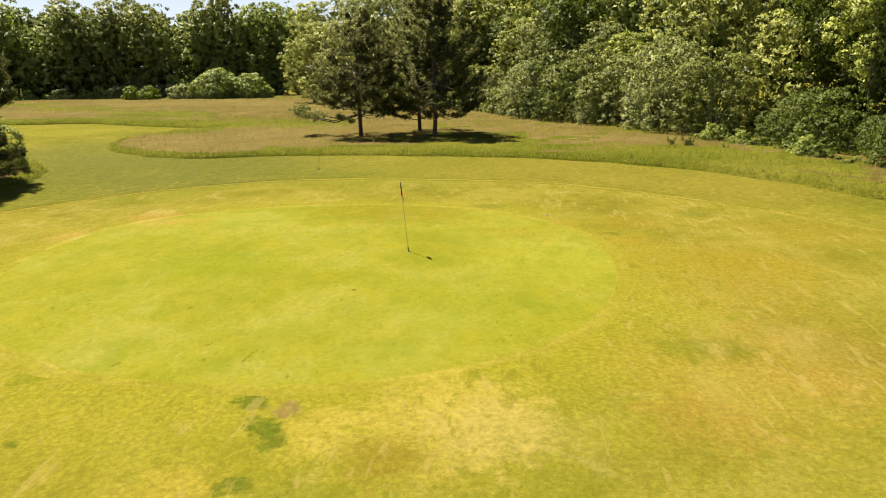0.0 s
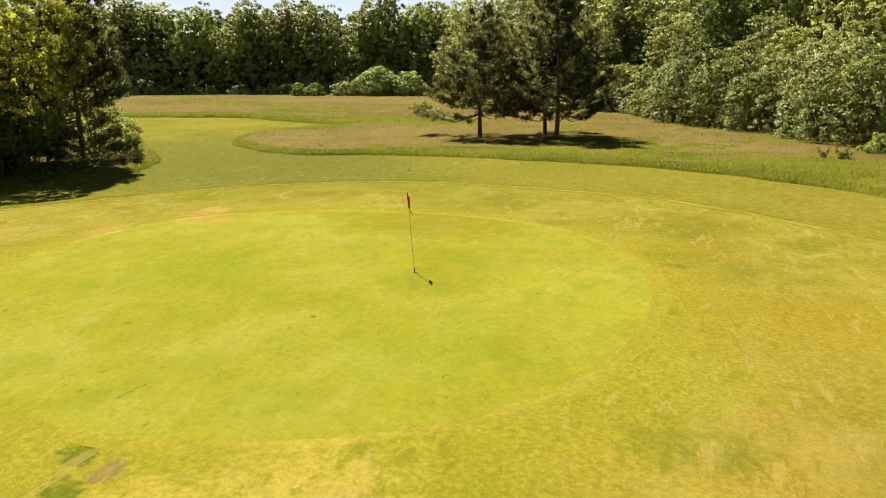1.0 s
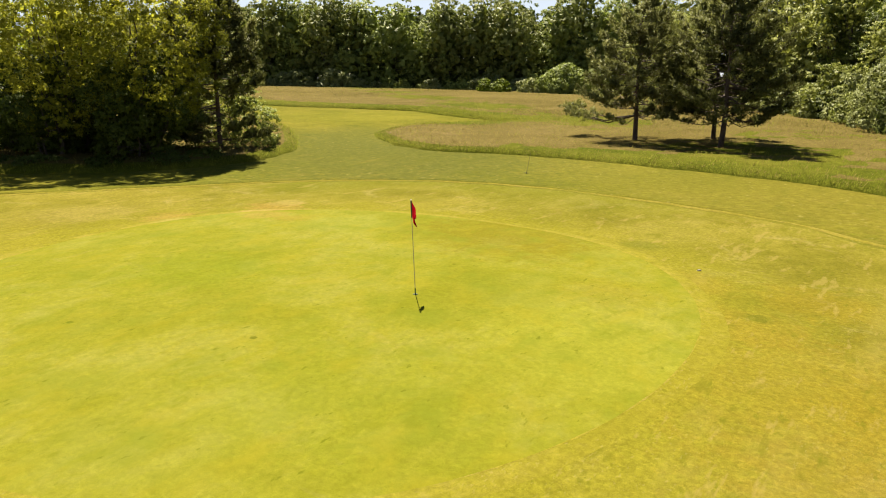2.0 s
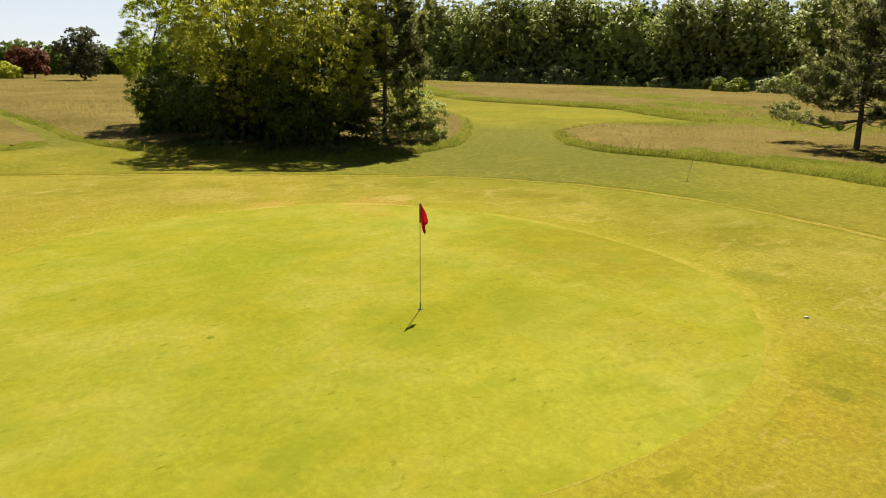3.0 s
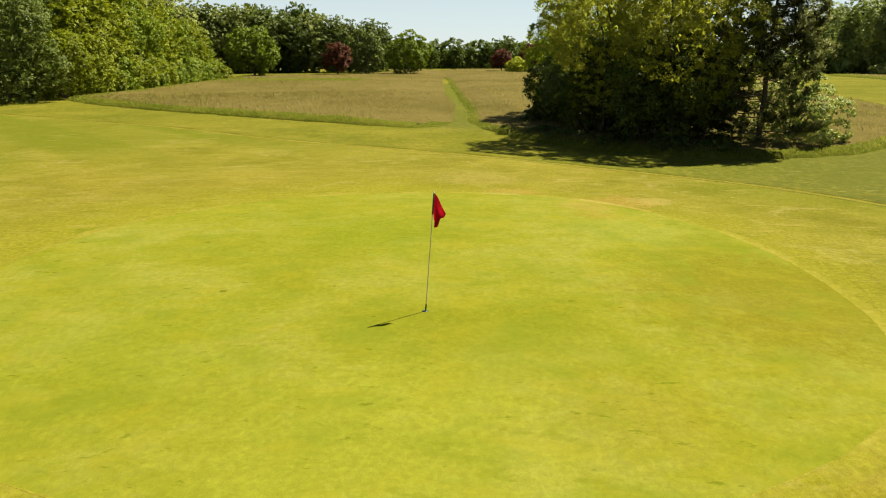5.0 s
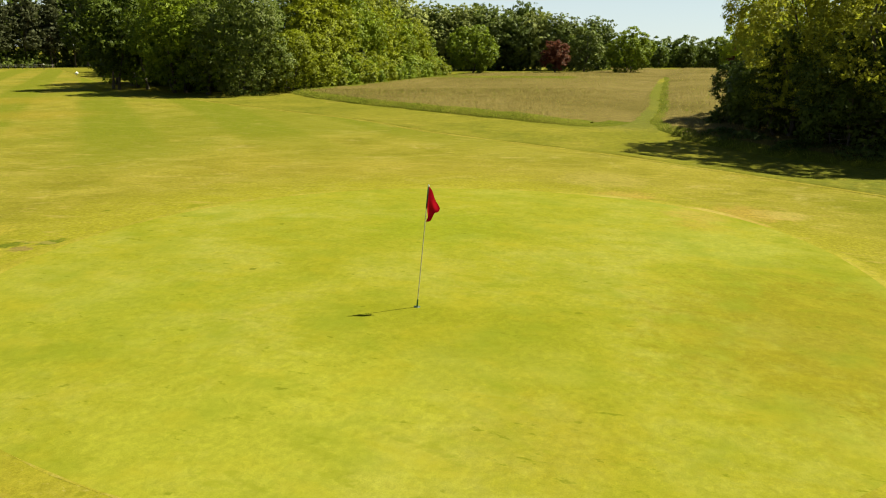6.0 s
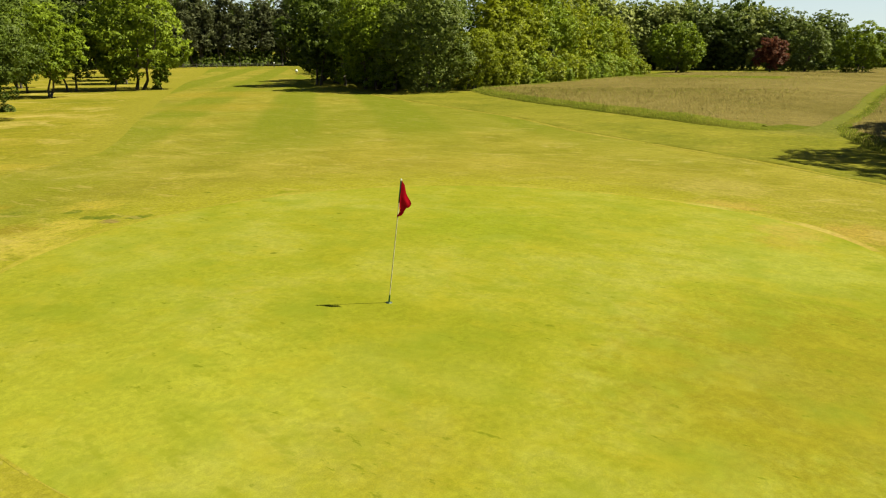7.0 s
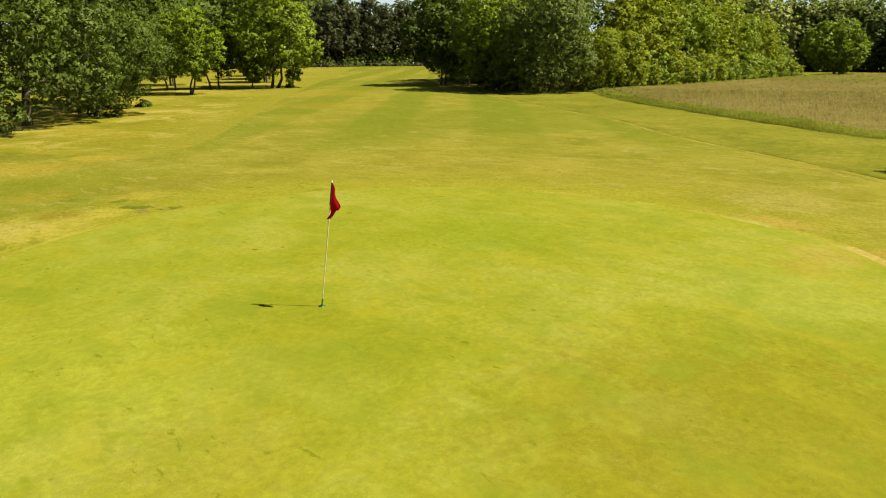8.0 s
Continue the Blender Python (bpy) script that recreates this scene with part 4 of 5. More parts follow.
# added trees: dark leaves stand in for the shaded lower half of the hornbeams
low_tree = broadleaf(48, 5.4, 0.3, 2.9, 0.12, 20, 760, 24, 0.38, 0.12, OAK, 3, tip=0.6, core=30)
for x, y, size in [(-31.6, 29.4, 1.0), (-27.2, 31.6, 0.95), (-34.6, 29.6, 1.05), (-28.8, 34.0, 1.1)]:
    place("maple_tree", low_tree, x, y, R.uniform(0, 6), size, "added low tree, leaves darkened for the shade under the clump's crowns", "tree", CLUMP)

thicket = shrub(40, 2.6, 2.0, 9, 260, 18, 0.34, 0.17, OAK)
for x, y in [(-36.4, 31.6), (-33.2, 32.0), (-30.6, 33.4), (-37.8, 27.8)]:
    place("undergrowth_shrub", thicket, x, y, R.uniform(0, 6), R.uniform(0.85, 1.1), "dark bush between the stems of the clump", "shrub", "undergrowth of the clump")


def stand(name, kinds, spots, label, category, group, lift=(0.88, 1.12)):
    """Repeats of a few plants on given spots."""
    for x, y, size in spots:
        place(name, R.choice(kinds), x, y, R.uniform(0, 6.28), size, label, category, group, tall=R.uniform(*lift))


def along(points, step, jitter, size, spread=0.15):
    """Spots at even steps along a line, put a little out of line."""
    p = np.array(points, float)
    n = int(np.linalg.norm(np.diff(p, axis=0), axis=1).sum() / step) + 1
    q = smooth_line(p, max(n, 2))
    return [(a + R.uniform(-jitter, jitter), b + R.uniform(-jitter, jitter), size * R.uniform(1 - spread, 1 + spread)) for a, b in q]


# kinds for the woods; paler tree leaves, darker shrub leaves imitate a sunlit upper canopy
leafs = (WOOD_LEAF, OLIVE_LEAF, GREY_LEAF, OLIVE_LEAF, MAPLE_LEAF)
wood_kinds = [broadleaf(41 + i, 12 + i, 0.8, 4.6, 0.24, 26, 410, 18, 0.48, 0.215, m, core=45, coarse=0.28) for i, m in enumerate(leafs)]
edge_kinds = [shrub(51 + i, 4.4 + 0.6 * (i % 3), 2.6, 10, 450, 23, 0.28, 0.112, m) for i, m in enumerate((MAPLE_LEAF, GREY_LEAF, SHRUB_LEAF, SHRUB_LEAF))]
edge_far = [shrub(151 + i, 4.8, 2.6, 10, 170, 16, 0.5, 0.27, m) for i, m in enumerate((MAPLE_LEAF, GREY_LEAF, SHRUB_LEAF, SHRUB_LEAF))]
hedge_kinds = [broadleaf(46 + i, 12, 0.3, 4.8, 0.24, 24, 360, 17, 0.52, 0.255, m, core=36, coarse=0.3) for i, m in enumerate((HEDGE_LEAF, LIME_LEAF, HEDGE_LEAF))]
back_kinds = [broadleaf(66 + i, 13 + i, 3.0, 4.8, 0.24, 22, 190, 15, 0.74, 0.37, m, core=36, coarse=0.35) for i, m in enumerate((WOOD_LEAF, GREY_LEAF, OLIVE_LEAF))]
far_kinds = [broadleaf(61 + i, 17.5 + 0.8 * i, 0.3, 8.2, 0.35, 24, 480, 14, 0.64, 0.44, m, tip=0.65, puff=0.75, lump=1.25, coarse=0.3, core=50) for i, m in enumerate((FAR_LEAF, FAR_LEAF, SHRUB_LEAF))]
deep_kinds = [broadleaf(161 + i, 19, 0.3, 8.5, 0.35, 18, 70, 10, 1.1, 0.8, OAK, core=44, lump=1.2, coarse=0.45) for i in range(2)]
far_shrubs = [shrub(71 + i, 4.5, 3.2, 9, 80, 14, 0.55, 0.4, m, core=12) for i, m in enumerate((GREY_LEAF, OAK, WOOD_LEAF))]
far_pines = [broadleaf(76 + i, 17, 3.0, 4.0, 0.25, 18, 160, 12, 0.62, 0.4, FIR, tip=0.5, core=34, coarse=0.42) for i in range(2)]

# the wood on the east side
EAST = "plants of the east wood"
stand("wood_edge_shrub", edge_far, along([(5, 86), (0.5, 97), (-9, 115), (-20, 138)], 3.1, 0.8, 1.0, 0.25), "leafy shrub at the edge of the wood above tall grass", "shrub", EAST)
# darkest shrub leaf only: the shade at this end is put into the colour
stand("wood_edge_shrub", [edge_kinds[0]], along([(26.5, 30), (24.4, 37), (23.3, 44), (21.4, 51)], 2.8, 0.7, 0.92, 0.3), "leafy shrub, leaves darkened for the shade under the tall trees", "shrub", EAST)
stand("wood_edge_shrub", edge_kinds, along([(18.8, 58), (14.2, 66.5), (8.8, 77.5), (5, 86)], 3.2, 0.9, 1.35, 0.35), "leafy shrub at the edge of the wood above tall grass", "shrub", EAST)
stand("wood_tree", [wood_kinds[2], wood_kinds[1]], [(-28.5, 127, 1.2), (-24.5, 121, 1.15), (-20.5, 114, 1.05), (-22, 128, 1.3)], "light green tree at the north end of the wood", "tree", EAST)
# OAK leaves here carry the shade of the taller trees in their colour
stand("wood_tree", [broadleaf(44, 15, 3.2, 4.6, 0.26, 26, 620, 20, 0.56, 0.215, OAK)], along([(36, 30), (31, 38), (28, 45), (27, 53)], 3.4, 0.8, 0.98), "tall tree with bare stems at the wood's edge, leaves darkened for shade", "tree", EAST)
stand("wood_tree", wood_kinds, along([(25.5, 57), (23.5, 62), (21, 67), (14, 77), (9, 88), (4, 100), (-6, 120), (-16, 142)], 4.6, 1.2, 0.85), "leafy green tree in the front of the wood", "tree", EAST)
stand("wood_tree", back_kinds, along([(40, 45), (34, 56), (30, 66), (23, 77), (16, 90), (9, 106), (0, 124), (-12, 150)], 5.0, 1.6, 1.2), "tall leafy green tree inside the wood", "tree", EAST)

stand("wood_tree", wood_kinds[:4], [(-15.5, 134, 1.55), (-10.5, 125, 1.5), (-5.5, 116, 1.45), (0.5, 108, 1.4), (-20, 142, 1.55)], "tall leafy green tree inside the wood", "tree", EAST)

stand("wood_shrub", [far_shrubs[1]], along([(40, 30), (34, 38), (29.5, 46), (28, 52), (25, 60)], 2.6, 0.8, 0.8), "dark bush under the trees of the east wood", "shrub", EAST)

# the dark wood to the north, behind the far meadow
NORTHWOOD = "plants of the north wood"
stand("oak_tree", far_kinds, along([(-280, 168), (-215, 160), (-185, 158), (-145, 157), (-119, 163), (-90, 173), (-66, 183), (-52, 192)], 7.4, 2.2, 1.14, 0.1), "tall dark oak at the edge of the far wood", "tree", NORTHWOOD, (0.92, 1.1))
stand("oak_tree", deep_kinds, along([(-285, 180), (-222, 172), (-200, 170), (-160, 168), (-115, 177), (-64, 198), (-44, 205)], 7.6, 2.0, 1.1, 0.08), "tall dark oak inside the far wood", "tree", NORTHWOOD, (0.95, 1.08))
stand("wood_edge_shrub", [far_shrubs[0], far_shrubs[2]], along([(-205, 149), (-150, 145.5), (-119, 151), (-90, 161), (-62, 172)], 3.6, 1.0, 0.9, 0.45), "grey-green shrub before the dark far wood", "shrub", NORTHWOOD)
soft_bush = shrub(80, 4.5, 3.2, 14, 560, 16, 0.4, 0.25, FAR_LEAF)
big_bush = shrub(79, 4.5, 3.2, 10, 220, 16, 0.5, 0.34, LIME_LEAF)
for x, y, size, kind, what in [(-73, 152, 0.75, big_bush, "rounded yellow-green"), (-70, 152.5, 0.75, big_bush, "rounded yellow-green"), (-139.4, 140.2, 0.7, big_bush, "small bright green"),
                               (-64, 155, 0.9, far_shrubs[0], "grey-green"), (-57, 157, 1.6, soft_bush, "large olive-green"), (-50, 158, 1.35, soft_bush, "broad dark green")]:
    place("meadow_bush", kind, x, y, R.uniform(0, 6), size, what + " bush before the far wood", "shrub", "bushes before the north wood")

stand("wood_shrub", [far_shrubs[1]], along([(-205, 161), (-150, 158), (-119, 165), (-90, 174), (-56, 190)], 5.0, 1.2, 1.15, 0.2), "dark bush under the oaks of the far wood", "shrub", NORTHWOOD)

# the wood and hedge on the south-west side of the meadow
HEDGE = "plants of the hedge"
stand("hedge_tree", hedge_kinds, [(x, y, s * (1.12 - 0.38 * i / 12)) for i, (x, y, s) in enumerate(along([(-80, -25), (-94, -26), (-108, -26.5), (-134, -27.5)], 4.6, 0.8, 1.02, 0.1))], "bright green tree of the thick hedge by the meadow", "tree", HEDGE)
stand("hedge_shrub", [shrub(57, 4.6, 2.7, 10, 240, 20, 0.48, 0.24, HEDGE_LEAF), shrub(58, 4.2, 2.6, 10, 240, 20, 0.48, 0.24, LIME_LEAF)], along([(-76, -21), (-90, -22.3), (-106, -22.8), (-133, -24)], 3.4, 0.6, 1.0), "bright green bush at the foot of the hedge", "shrub", HEDGE)
stand("hedge_tree", [wood_kinds[4], hedge_kinds[1]], along([(-60, -27), (-66.5, -37), (-74, -48), (-83, -58)], 5.2, 1.0, 0.9), "dark green tree of the wood beside the fairway", "tree", HEDGE)
stand("hedge_tree", [deep_kinds[0]], along([(-69, -27), (-78, -40), (-90, -55)], 6.0, 1.0, 0.62), "dark green tree inside the wood beside the fairway", "tree", HEDGE)

# the rounded trees where the wood meets the meadow and the fairway
corner = broadleaf(141, 11.2, 0.2, 5.6, 0.26, 36, 1300, 20, 0.5, 0.2, MAPLE_LEAF, 2, tip=0.7)
place("hedge_tree", corner, -60.8, -22.2, 0.4, 1.0, "broad dark green tree with branches down to the ground", "tree", HEDGE)
place("hedge_tree", broadleaf(142, 13.5, 0.6, 5.2, 0.3, 32, 1000, 20, 0.5, 0.2, LIME_LEAF, 2), -61.8, -31.2, 1.0, 1.0, "broad green tree with low branches beside the fairway", "tree", HEDGE)
place("hedge_tree", broadleaf(143, 15.5, 1.0, 6.4, 0.32, 30, 900, 18, 0.55, 0.24, OAK), -72.5, -29.5, 2.0, 1.0, "tall dark green oak behind the rounded trees", "tree", HEDGE)
bright = broadleaf(144, 6.6, 0.1, 4.0, 0.16, 24, 620, 20, 0.42, 0.2, HEDGE_LEAF, 2, tip=0.7)
place("hedge_tree", bright, -67.6, -20.6, 0.0, 1.0, "low bright green tree at the corner of the meadow", "tree", HEDGE)
place("hedge_tree", bright, -73.6, -21.4, 2.2, 1.02, "low bright green tree at the corner of the meadow", "tree", HEDGE)
place("hedge_tree", broadleaf(145, 9.0, 0.3, 4.0, 0.2, 24, 620, 18, 0.46, 0.22, HEDGE_LEAF, 2), -79.5, -23.2, 1.2, 1.0, "bright green tree of the thick hedge by the meadow", "tree", HEDGE)
place("dark_cypress", broadleaf(146, 5.2, 0.1, 1.1, 0.1, 16, 200, 16, 0.26, 0.2, FIR, tip=0.5), -91.5, -22.0, 0.0, 1.0, "narrow dark evergreen in a gap of the hedge", "tree", HEDGE)
stand("wood_shrub", [far_shrubs[1]], along([(-64, -27), (-73, -38), (-83, -52)], 3.4, 0.8, 0.7), "dark bush under the trees of the wood", "shrub", HEDGE)

# single trees at the west end of the meadow
place("lime_tree", broadleaf(81, 9.6, 0.8, 6.0, 0.25, 22, 420, 16, 0.7, 0.4, LIME_LEAF), -146, -20, 0, 1.0, "broad bright green lime tree at the meadow's end", "tree")
place("copper_tree", broadleaf(82, 6.8, 1.4, 3.6, 0.2, 14, 220, 16, 0.5, 0.35, RED_LEAF), -155, -3.3, 0, 1.0, "dark copper-red tree at the meadow's end", "tree")
place("apple_tree", broadleaf(83, 8.8, 0.8, 5.6, 0.25, 20, 480, 16, 0.6, 0.36, LIME_LEAF, 3), -162, 12, 0, 1.0, "round green tree with a low crown at the meadow's end", "tree")
place("willow_tree", broadleaf(84, 10.8, 0.5, 4.4, 0.25, 18, 300, 16, 0.6, 0.36, MAPLE_LEAF), -163, 2, 0, 1.0, "grey-green tree behind the copper-red one", "tree")
place("dark_pine", broadleaf(87, 10.5, 1.2, 5.0, 0.25, 18, 300, 16, 0.6, 0.4, FIR), -157, 50, 0, 1.0, "dark spreading pine at the meadow's end", "tree")
place("yellow_shrub", shrub(85, 4.2, 3.0, 10, 520, 16, 0.4, 0.3, YELLOW_LEAF), -181, 39.5, 0, 1.0, "rounded bright yellow-green bush in the meadow", "shrub")
stand("copper_tree", [broadleaf(86, 6.8, 1.4, 3.8, 0.2, 12, 200, 14, 0.5, 0.4, RED_LEAF)], [(-184, 45.5, 1.0), (-189, 44, 0.95), (-199, 36.5, 0.95)], "dark copper-red tree far across the meadow", "tree", "copper trees")
west_kinds = [broadleaf(64 + i, 17.5, 0.3, 8.2, 0.35, 24, 420, 14, 0.7, 0.48, m, tip=0.65, puff=0.7, lump=1.25, coarse=0.3, core=60) for i, m in enumerate((SHRUB_LEAF, MAPLE_LEAF))]
stand("oak_tree", west_kinds, [(x, y, z * (1.25 - 0.36 * i / 16)) for i, (x, y, z) in enumerate(along([(-150, -62), (-170, -54), (-186, -44), (-192, -30), (-195, -14), (-198, 0)], 5.0, 1.5, 0.92, 0.06))], "dark oak of the wood behind the meadow", "tree", "oaks of the west wood")
stand("oak_tree", deep_kinds, along([(-165, -70), (-190, -56), (-203, -36), (-208, -14)], 5.0, 1.5, 0.86), "dark oak inside the wood behind the meadow", "tree", "oaks of the west wood")

# trees on the south-east side of the fairway
sw_kinds = [broadleaf(91 + i, 11.5, 0.5, 4.7, 0.24, 34, 1000, 25, 0.44, 0.155, m, 1 + i % 2) for i, m in enumerate((MAPLE_LEAF, OAK))]
FAIRSIDE = "trees beside the fairway"
for x, y, size, kind, what in [(-13.4, -26.2, 1.08, 1, "large green tree with low dark stems"), (-7.8, -21.6, 1.15, 0, "large green tree with branches near the ground"), (-2.6, -15.6, 1.15, 1, "large green tree with branches near the ground"), (-16.5, -33.5, 1.0, 1, "dark green tree")]:
    place("fairway_tree", sw_kinds[kind], x, y, R.uniform(0, 6), size, what + " beside the fairway", "tree", FAIRSIDE)
airy = [broadleaf(94, 9.3, 1.6, 3.6, 0.18, 22, 460, 20, 0.45, 0.26, LIME_LEAF, 2), broadleaf(95, 12.5, 2.4, 6.6, 0.3, 30, 900, 20, 0.6, 0.3, LIME_LEAF, 2), broadleaf(96, 9.5, 1.4, 3.6, 0.2, 20, 420, 18, 0.5, 0.28, OAK, 2), broadleaf(97, 4.4, 0.9, 1.7, 0.1, 12, 150, 18, 0.35, 0.24, LIME_LEAF)]
for x, y, size, kind in [(-31.7, -49.1, 1.0, 0), (-46.8, -56.2, 1.0, 1), (-34.5, -60, 0.95, 2), (-39.5, -59, 1.0, 2), (-27.5, -57, 1.0, 2), (-42.6, -55, 1.0, 3), (-47.8, -53.2, 0.7, 3), (-20, -42, 1.0, 2), (-55, -72, 1.15, 2), (-62, -84, 1.15, 2),
                         (-66.5, -44.8, 1.35, 2), (-24, -66, 1.2, 2), (-40, -72, 1.2, 2), (-70, -98, 1.1, 2)]:
    place("fairway_tree", airy[kind], x, y, R.uniform(0, 6), size, "green broadleaf tree with a bare lower trunk beside the fairway", "tree", FAIRSIDE)
stand("wood_shrub", [far_shrubs[1]], along([(-84, -146), (-120, -153.5), (-160, -154), (-195, -142)], 5.5, 1.0, 1.1), "dark bush under the far pines", "shrub", "trees at the far end")
stand("far_pine", far_pines, along([(-90, -145), (-122, -152), (-160, -152), (-190, -140)], 3.6, 1.5, 1.22), "dark pine of the wood at the fairway's far end", "tree", "pines at the far end")
stand("oak_tree", deep_kinds, along([(-50, -110), (-80, -145), (-120, -164), (-165, -164), (-205, -150)], 9.0, 2.0, 1.15), "dark tree of the wood at the fairway's far end", "tree", "trees at the far end")
stand("oak_tree", deep_kinds, along([(-102, -64), (-120, -84), (-142, -106), (-170, -118)], 8.0, 2.0, 0.7), "dark tree of the wood along the fairway", "tree", "trees at the far end")

stand("field_tree", deep_kinds, along([(-238, -6), (-246, 22), (-250, 48), (-240, 84), (-232, 110)], 3.2, 6.0, 0.42, 0.25), "green tree in the tree line beyond the meadow", "tree", "trees beyond the meadow")


def distant_woods():
    """The low tree line all round, far beyond the course."""
    rng = np.random.default_rng(7)
    n = 150
    a = np.linspace(radians(145), radians(190), n) + rng.normal(scale=0.004, size=n)
    dist = 300 + 15 * np.sin(a * 9 + 1) + rng.uniform(-14, 14, n)
    r = rng.uniform(4.0, 6.5, n)
    x, y = -8 + np.cos(a) * dist, 22 + np.sin(a) * dist
    c = np.stack([x, y, rise(x, y) + rng.uniform(3.0, 6.5, n)], -1)
    c2, r2 = c - np.stack([x * 0, y * 0, r * 0.7], -1), r * 1.1
    v, f, nor = foliage(rng, np.r_[c, c2], np.r_[r, r2], 3600, 11, 1.25, 1.2)
    tagged(new("distant_woods", mesh_of("distant_woods", v, f, OAK, normals=nor)), "low green tree line on the horizon", "woods", kind="stuff")


distant_woods()

# a pale birch and weeds at the foot of the east wood
PALE_BARK = bark("pale_birch_bark", (0.14, 0.13, 0.1), (0.32, 0.3, 0.25))
birch = broadleaf(45, 13, 4.0, 2.8, 0.075, 20, 480, 20, 0.45, 0.17, WOOD_LEAF)
birch[0] = ("trunk", birch[0][1].copy())
birch[0][1].materials[0] = PALE_BARK
place("birch_tree", birch, 24.2, 45.0, 0.5, 1.0, "slender birch with a pale trunk at the edge of the wood", "tree", EAST)
nettles = [shrub(101, 0.95, 0.8, 7, 120, 14, 0.16, 0.11, MAPLE_LEAF), shrub(102, 1.2, 0.9, 7, 120, 14, 0.18, 0.12, FAR_LEAF)]
stand("nettle_clump", nettles, along([(24, 29), (21.6, 34.5), (20.6, 40), (19.4, 46), (17.6, 52)], 1.6, 0.7, 0.9, 0.35), "rank green weeds at the foot of the wood", "weeds", "weeds of the east wood")


def tall_weed(seed, height):
    """A single upright weed: a stalk with narrow leaves all the way up."""
    rng = np.random.default_rng(seed)
    stalks, at, out = [], [], []
    for _ in range(5):
        a, lean = rng.uniform(0, 6.28), rng.uniform(0.05, 0.3)
        tip = np.array([math.cos(a) * lean, math.sin(a) * lean, 1.0]) * height * rng.uniform(0.7, 1.0)
        stalks.append(tube([(0, 0, -0.05), tuple(tip * 0.5 + [0, 0, 0.05]), tuple(tip)], [0.014, 0.01, 0.004], 5))
        k = rng.uniform(0.15, 1.0, 60)
        d = unit(rng.normal(size=(60, 3)) * [1, 1, 0.4] + [0, 0, 0.3])
        at.append(tip[None] * k[:, None] + d * 0.09)
        out.append(d)
    v, f = leaves(rng, np.concatenate(at), np.concatenate(out), 0.16, 0.35, 0.5)
    return [("stalk", mesh_of("stalk", *joined(stalks), TALL_GREEN, True)), ("leaf", mesh_of("leaf", v, f, SHRUB_LEAF))]


weed = tall_weed(5, 1.35)
for x, y, size in [(13.6, 49.0, 0.8), (14.4, 48.3, 0.9), (14.8, 48.6, 0.7), (16.4, 46.6, 0.55)]:
    place("tall_weed", weed, x, y, R.uniform(0, 6), size, "dark upright weed standing in the tall grass", "weed", "weeds in the meadow")
place("low_plant", nettles[0], -19.8, -32.8, 0.0, 0.75, "low leafy plant on dry ground under the trees", "plant")
place("low_plant", nettles[0], -48.2, -55.0, 1.0, 0.8, "low leafy plant at the foot of a tree", "plant")

# ---- the flag ----
CUP = Vector((-1.15, 20.4, float(rise(-1.15, 20.4)) + 0.02))
TOP = Vector((-1.337, 20.507, 2.12))
POLE = plain("weathered_pole", (0.55, 0.50, 0.34), 0.4)
DARK = plain("dark_ferrule", (0.03, 0.05, 0.02), 0.5)
HOLE_SHADE = plain("hole_shade", (0.02, 0.018, 0.01), 1.0)
WHITE = plain("white_plastic", (0.75, 0.75, 0.72), 0.45)
FERRULE = plain("green_ferrule", (0.04, 0.11, 0.015), 0.4)
CLOTH = leafy("red_flag_cloth", [(0.2, (0.26, 0.004, 0.012)), (0.85, (0.36, 0.006, 0.018))], (0.5, 0.006, 0.02), 0.35, 0.8, 9.0)


def part(name, v, f, material, parent, label="", smooth=True):
    ob = new(name, mesh_of(name, v, f, material, smooth))
    ob.parent = parent
    return tagged(ob, label)


flag = tagged(new("golf_flag"), "red flag hanging limp from a thin leaning pole", "flag")
flag.location = CUP
up = TOP - CUP
line = [tuple(up * k) for k in (-0.04, 0.1, 0.4, 0.7, 1.0)]
part("pole", *tube(line, [0.008] * 5, 8), POLE, flag)
part("ferrule", *tube([tuple(up * k) for k in (-0.03, 0.0, 0.055, 0.062, 0.064)], [0.014, 0.014, 0.014, 0.011, 0.009], 10), FERRULE, flag, "green plastic ferrule")
part("cap", *tube([tuple(up * k) for k in (0.99, 0.995, 1.005, 1.007)], [0.008, 0.012, 0.011, 0.001], 8), WHITE, flag, "small white cap")
part("sleeve", *tube([tuple(up * k) for k in (0.815, 0.82, 0.99, 0.992)], [0.009, 0.014, 0.014, 0.009], 8), DARK, flag, "dark sleeve that holds the cloth")
# limp cloth: it hangs from the sleeve, the fly dropping beside the pole in soft folds
uu, vv = np.meshgrid(np.linspace(0, 1, 28), np.linspace(0, 1, 24), indexing="ij")
away, across = np.array((0.22, 0.975, 0)), np.array((-0.975, 0.22, 0))


def blend(a, b, c, d):
    """Between the corners: top and foot at the sleeve, top and foot of the fly."""
    return (1 - uu) * ((1 - vv) * a + vv * b) + uu * ((1 - vv) * c + vv * d)


flat = blend(0.012, 0.012, 0.20, 0.065) + 0.012 * np.sin(vv * 9 + 1) * uu ** 2
side = blend(0.0, 0.0, 0.075, -0.02) + 0.03 * np.sin(uu * 8 + vv * 3.5) * uu + 0.02 * np.sin(vv * 7 - uu * 2) * uu
drop = blend(0.01, 0.36, 0.37, 0.61) - 0.035 * np.sin(uu * math.pi) * (1 - vv) + 0.018 * np.sin(vv * 11) * uu ** 3
hung = np.array(up)[None, None] * (1 - drop / up.z)[..., None]
cloth = hung * [1, 1, 0] + away * flat[..., None] + across * side[..., None] + np.stack([uu * 0, uu * 0, up.z - drop], -1)
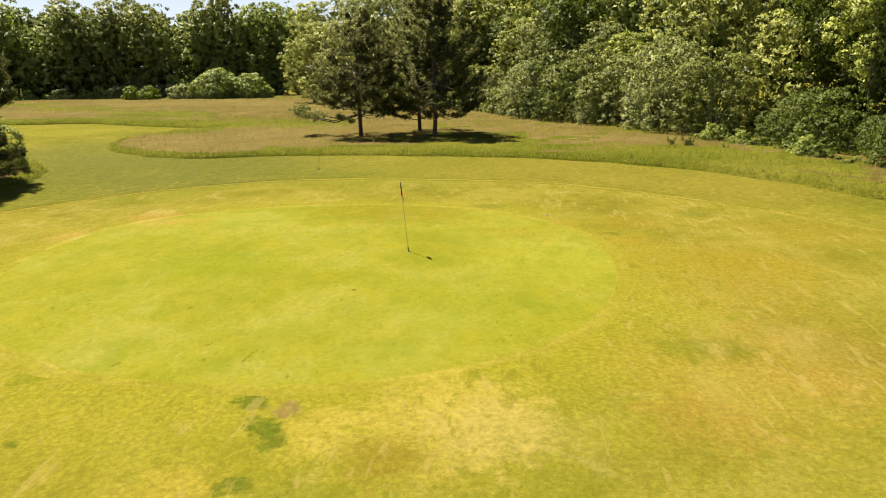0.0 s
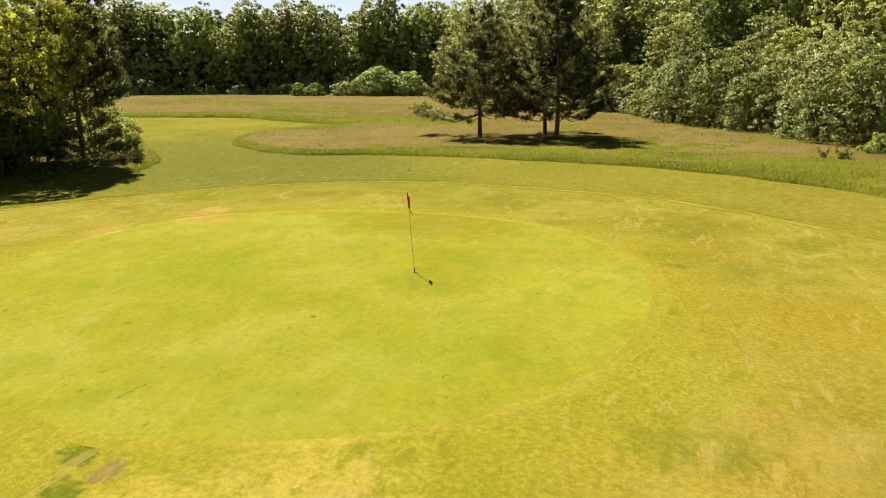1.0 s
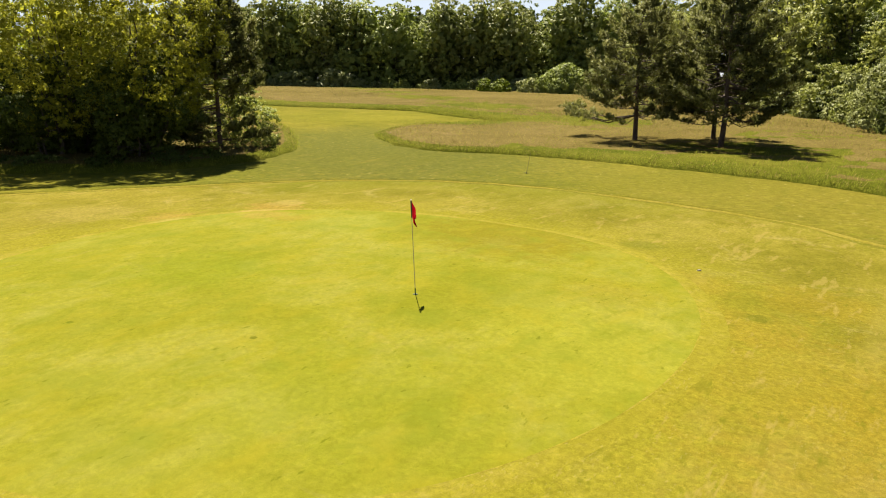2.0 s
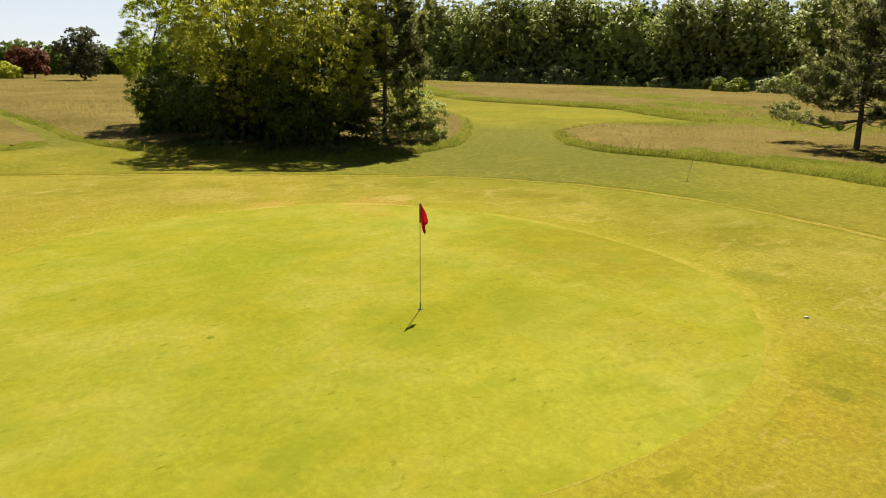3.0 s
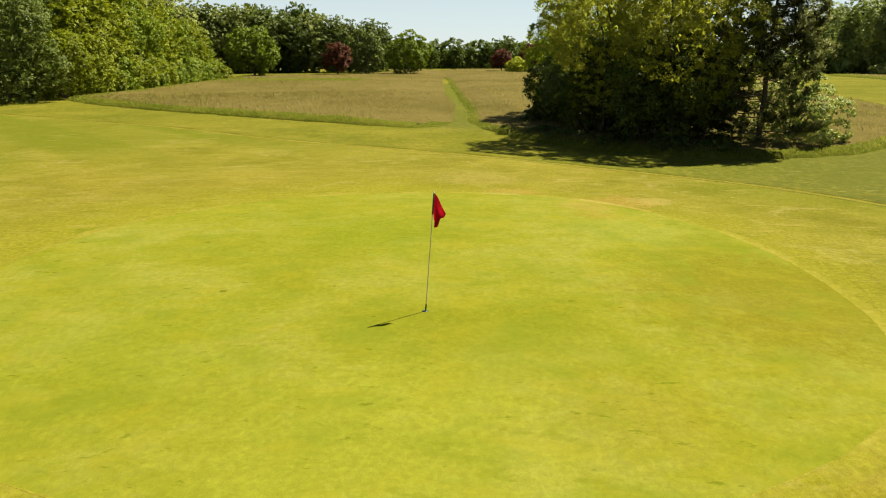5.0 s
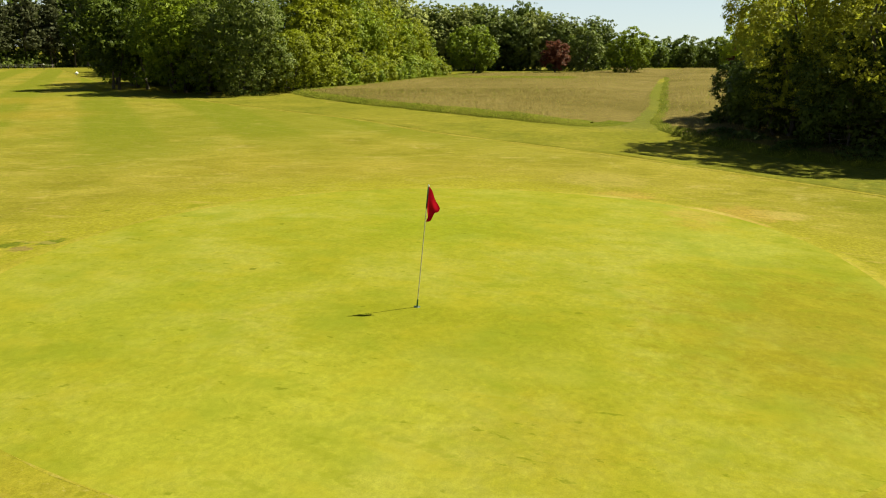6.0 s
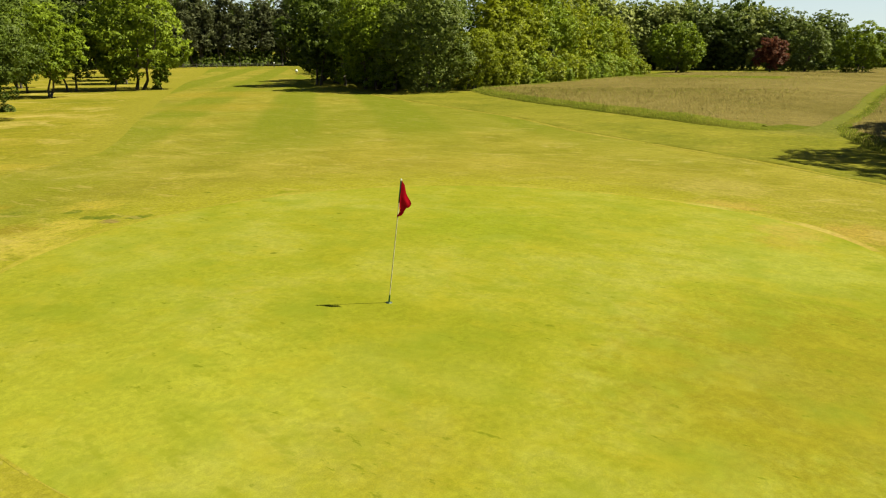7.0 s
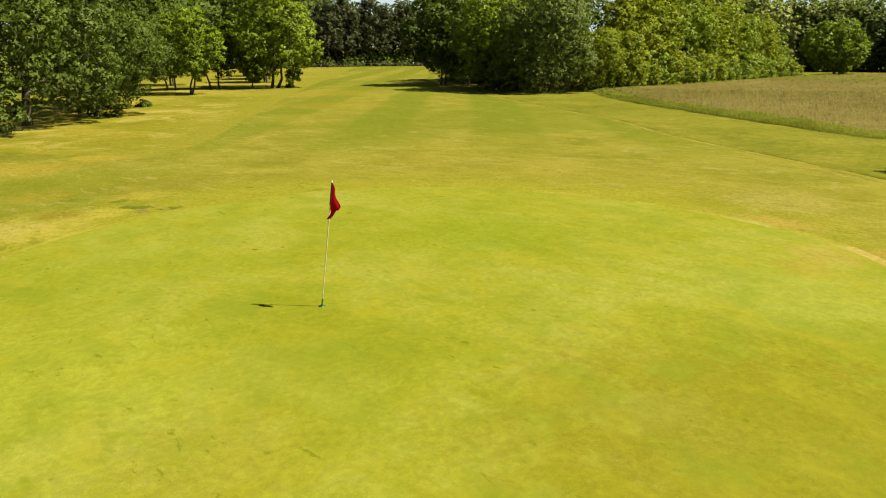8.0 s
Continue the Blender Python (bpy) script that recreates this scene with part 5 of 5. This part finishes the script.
part("cloth", cloth.reshape(-1, 3), np.array([[i * 24 + j, (i + 1) * 24 + j, (i + 1) * 24 + j + 1, i * 24 + j + 1] for i in range(27) for j in range(23)]), CLOTH, flag, "limp red cloth")

# the cup under the flag
CHIPPED = plain("dirty_white_plastic", (0.4, 0.36, 0.27), 0.6)
hole = tagged(new("golf_cup"), "dark round cup sunk in the putting green", "cup")
hole.location = CUP
part("rim", *tube([(0, 0, -0.03), (0, 0, 0.002), (0, 0, 0.003), (0, 0, -0.02)], [0.058, 0.058, 0.0555, 0.05], 20), DARK, hole)
# near-black disc level with the turf, coloured as the shade down the hole
part("shade_disc", *tube([(0, 0, 0.0015), (0, 0, 0.002)], [0.055, 0.001], 20), HOLE_SHADE, hole, "dark bottom")

# a thin leaning stake on the semi-rough
STAKE_WOOD = plain("grey_stake", (0.07, 0.06, 0.045), 0.9)
ROD = plain("weathered_rod", (0.16, 0.14, 0.09), 0.8)
RUSTY = plain("dark_iron", (0.035, 0.03, 0.025), 0.6)
stake = tagged(new("leaning_stake"), "thin grey stake leaning in the mown grass", "stake")
stake.location = (-8.35, 40.5, float(rise(-8.35, 40.5)))
lean = Vector((0.10, 0.20, 1.05))
part("rod", *tube([tuple(lean * k) for k in (-0.05, 0.5, 1.0)], [0.006, 0.006, 0.005], 7), ROD, stake)
part("grip", *tube([tuple(lean * k) for k in (0.72, 0.74, 1.0, 1.01)], [0.006, 0.009, 0.009, 0.003], 8), STAKE_WOOD, stake, "dark upper end")
part("foot", *tube([tuple(lean * k) for k in (-0.03, 0.0, 0.16, 0.18)], [0.012, 0.014, 0.012, 0.007], 8), RUSTY, stake, "dark lower end")
part("crossbar", *tube([(-0.16, -0.05, 0.04), (0.0, 0.0, 0.05), (0.14, 0.03, 0.03)], [0.009, 0.012, 0.009], 7), RUSTY, stake, "dark crossbar on the ground")

# a broken piece of a marker beside the green
chip = tagged(new("broken_marker"), "small broken white marker with a dark top lying in the grass", "marker")
chip.matrix_world = pose(3.41, 26.6, float(rise(3.41, 26.6)) + 0.015, 6, -8, 28) @ Matrix.Diagonal((0.62, 0.62, 0.62, 1))
part("shell", *tube([(-0.09, 0, 0.0), (-0.07, 0, 0.012), (0.0, 0, 0.02), (0.07, 0, 0.012), (0.1, 0, 0.0)], [0.008, 0.03, 0.038, 0.028, 0.006], 10), CHIPPED, chip)
part("top", *tube([(-0.085, 0.02, 0.022), (-0.05, 0.024, 0.034), (0.02, 0.026, 0.04), (0.08, 0.022, 0.02)], [0.006, 0.018, 0.02, 0.006], 9), RUSTY, chip, "dark worn top")

# marks of the tee at the far end of the fairway
def tee_post(x, y, label):
    ob = tagged(new("tee_post"), label, "post")
    ob.location = (x, y, float(rise(x, y)))
    part("post", *tube([(0, 0, -0.1), (0, 0, 0.05), (0, 0, 1.15), (0, 0, 1.2)], [0.1, 0.09, 0.09, 0.08], 9), RUSTY, ob)
    part("cap", *tube([(0, 0, 1.18), (0, 0, 1.22), (0, 0, 1.42), (0, 0, 1.5), (0, 0, 1.52)], [0.1, 0.2, 0.22, 0.12, 0.01], 10), WHITE, ob, "white cap")


tee_post(-143.0, -136.5, "dark post with a white cap at the far tee")
board = tagged(new("tee_board"), "small white board standing on the far fairway", "sign")
board.matrix_world = pose(-108.9, -92.3, float(rise(-108.9, -92.3)), 0, 0, 40)
part("panel", *tube([(-0.45, 0, 0.5), (-0.44, 0, 0.5), (0.44, 0, 0.5), (0.45, 0, 0.5)], [0.02, 0.36, 0.36, 0.02], 4), WHITE, board, smooth=False)
part("leg", *tube([(0, 0, -0.05), (0, 0, 0.3)], [0.05, 0.05], 8), RUSTY, board)


def rail_fence():
    """A low post-and-rail fence before the pines at the far end."""
    ob = tagged(new("rail_fence"), "low dark wooden fence before the far pines", "fence")
    a, b = Vector((-100, -141.5, 0)), Vector((-158, -148.5, 0))
    n = 24
    spots = [a.lerp(b, i / n) for i in range(n + 1)]
    tops = [Vector((p.x, p.y, float(rise(p.x, p.y)))) for p in spots]
    post = mesh_of("post", *tube([(0, 0, -0.1), (0, 0, 0.0), (0, 0, 1.1), (0, 0, 1.14)], [0.07, 0.07, 0.065, 0.02], 7), STAKE_WOOD, True)
    for p in tops:
        o = new("post", post)
        o.parent, o.location = ob, p
    for h in (0.55, 1.0):
        for p, q in zip(tops, tops[1:]):
            part("rail", *tube([tuple(p + Vector((0, 0, h))), tuple(q + Vector((0, 0, h)))], [0.03, 0.03], 5), STAKE_WOOD, ob)


rail_fence()
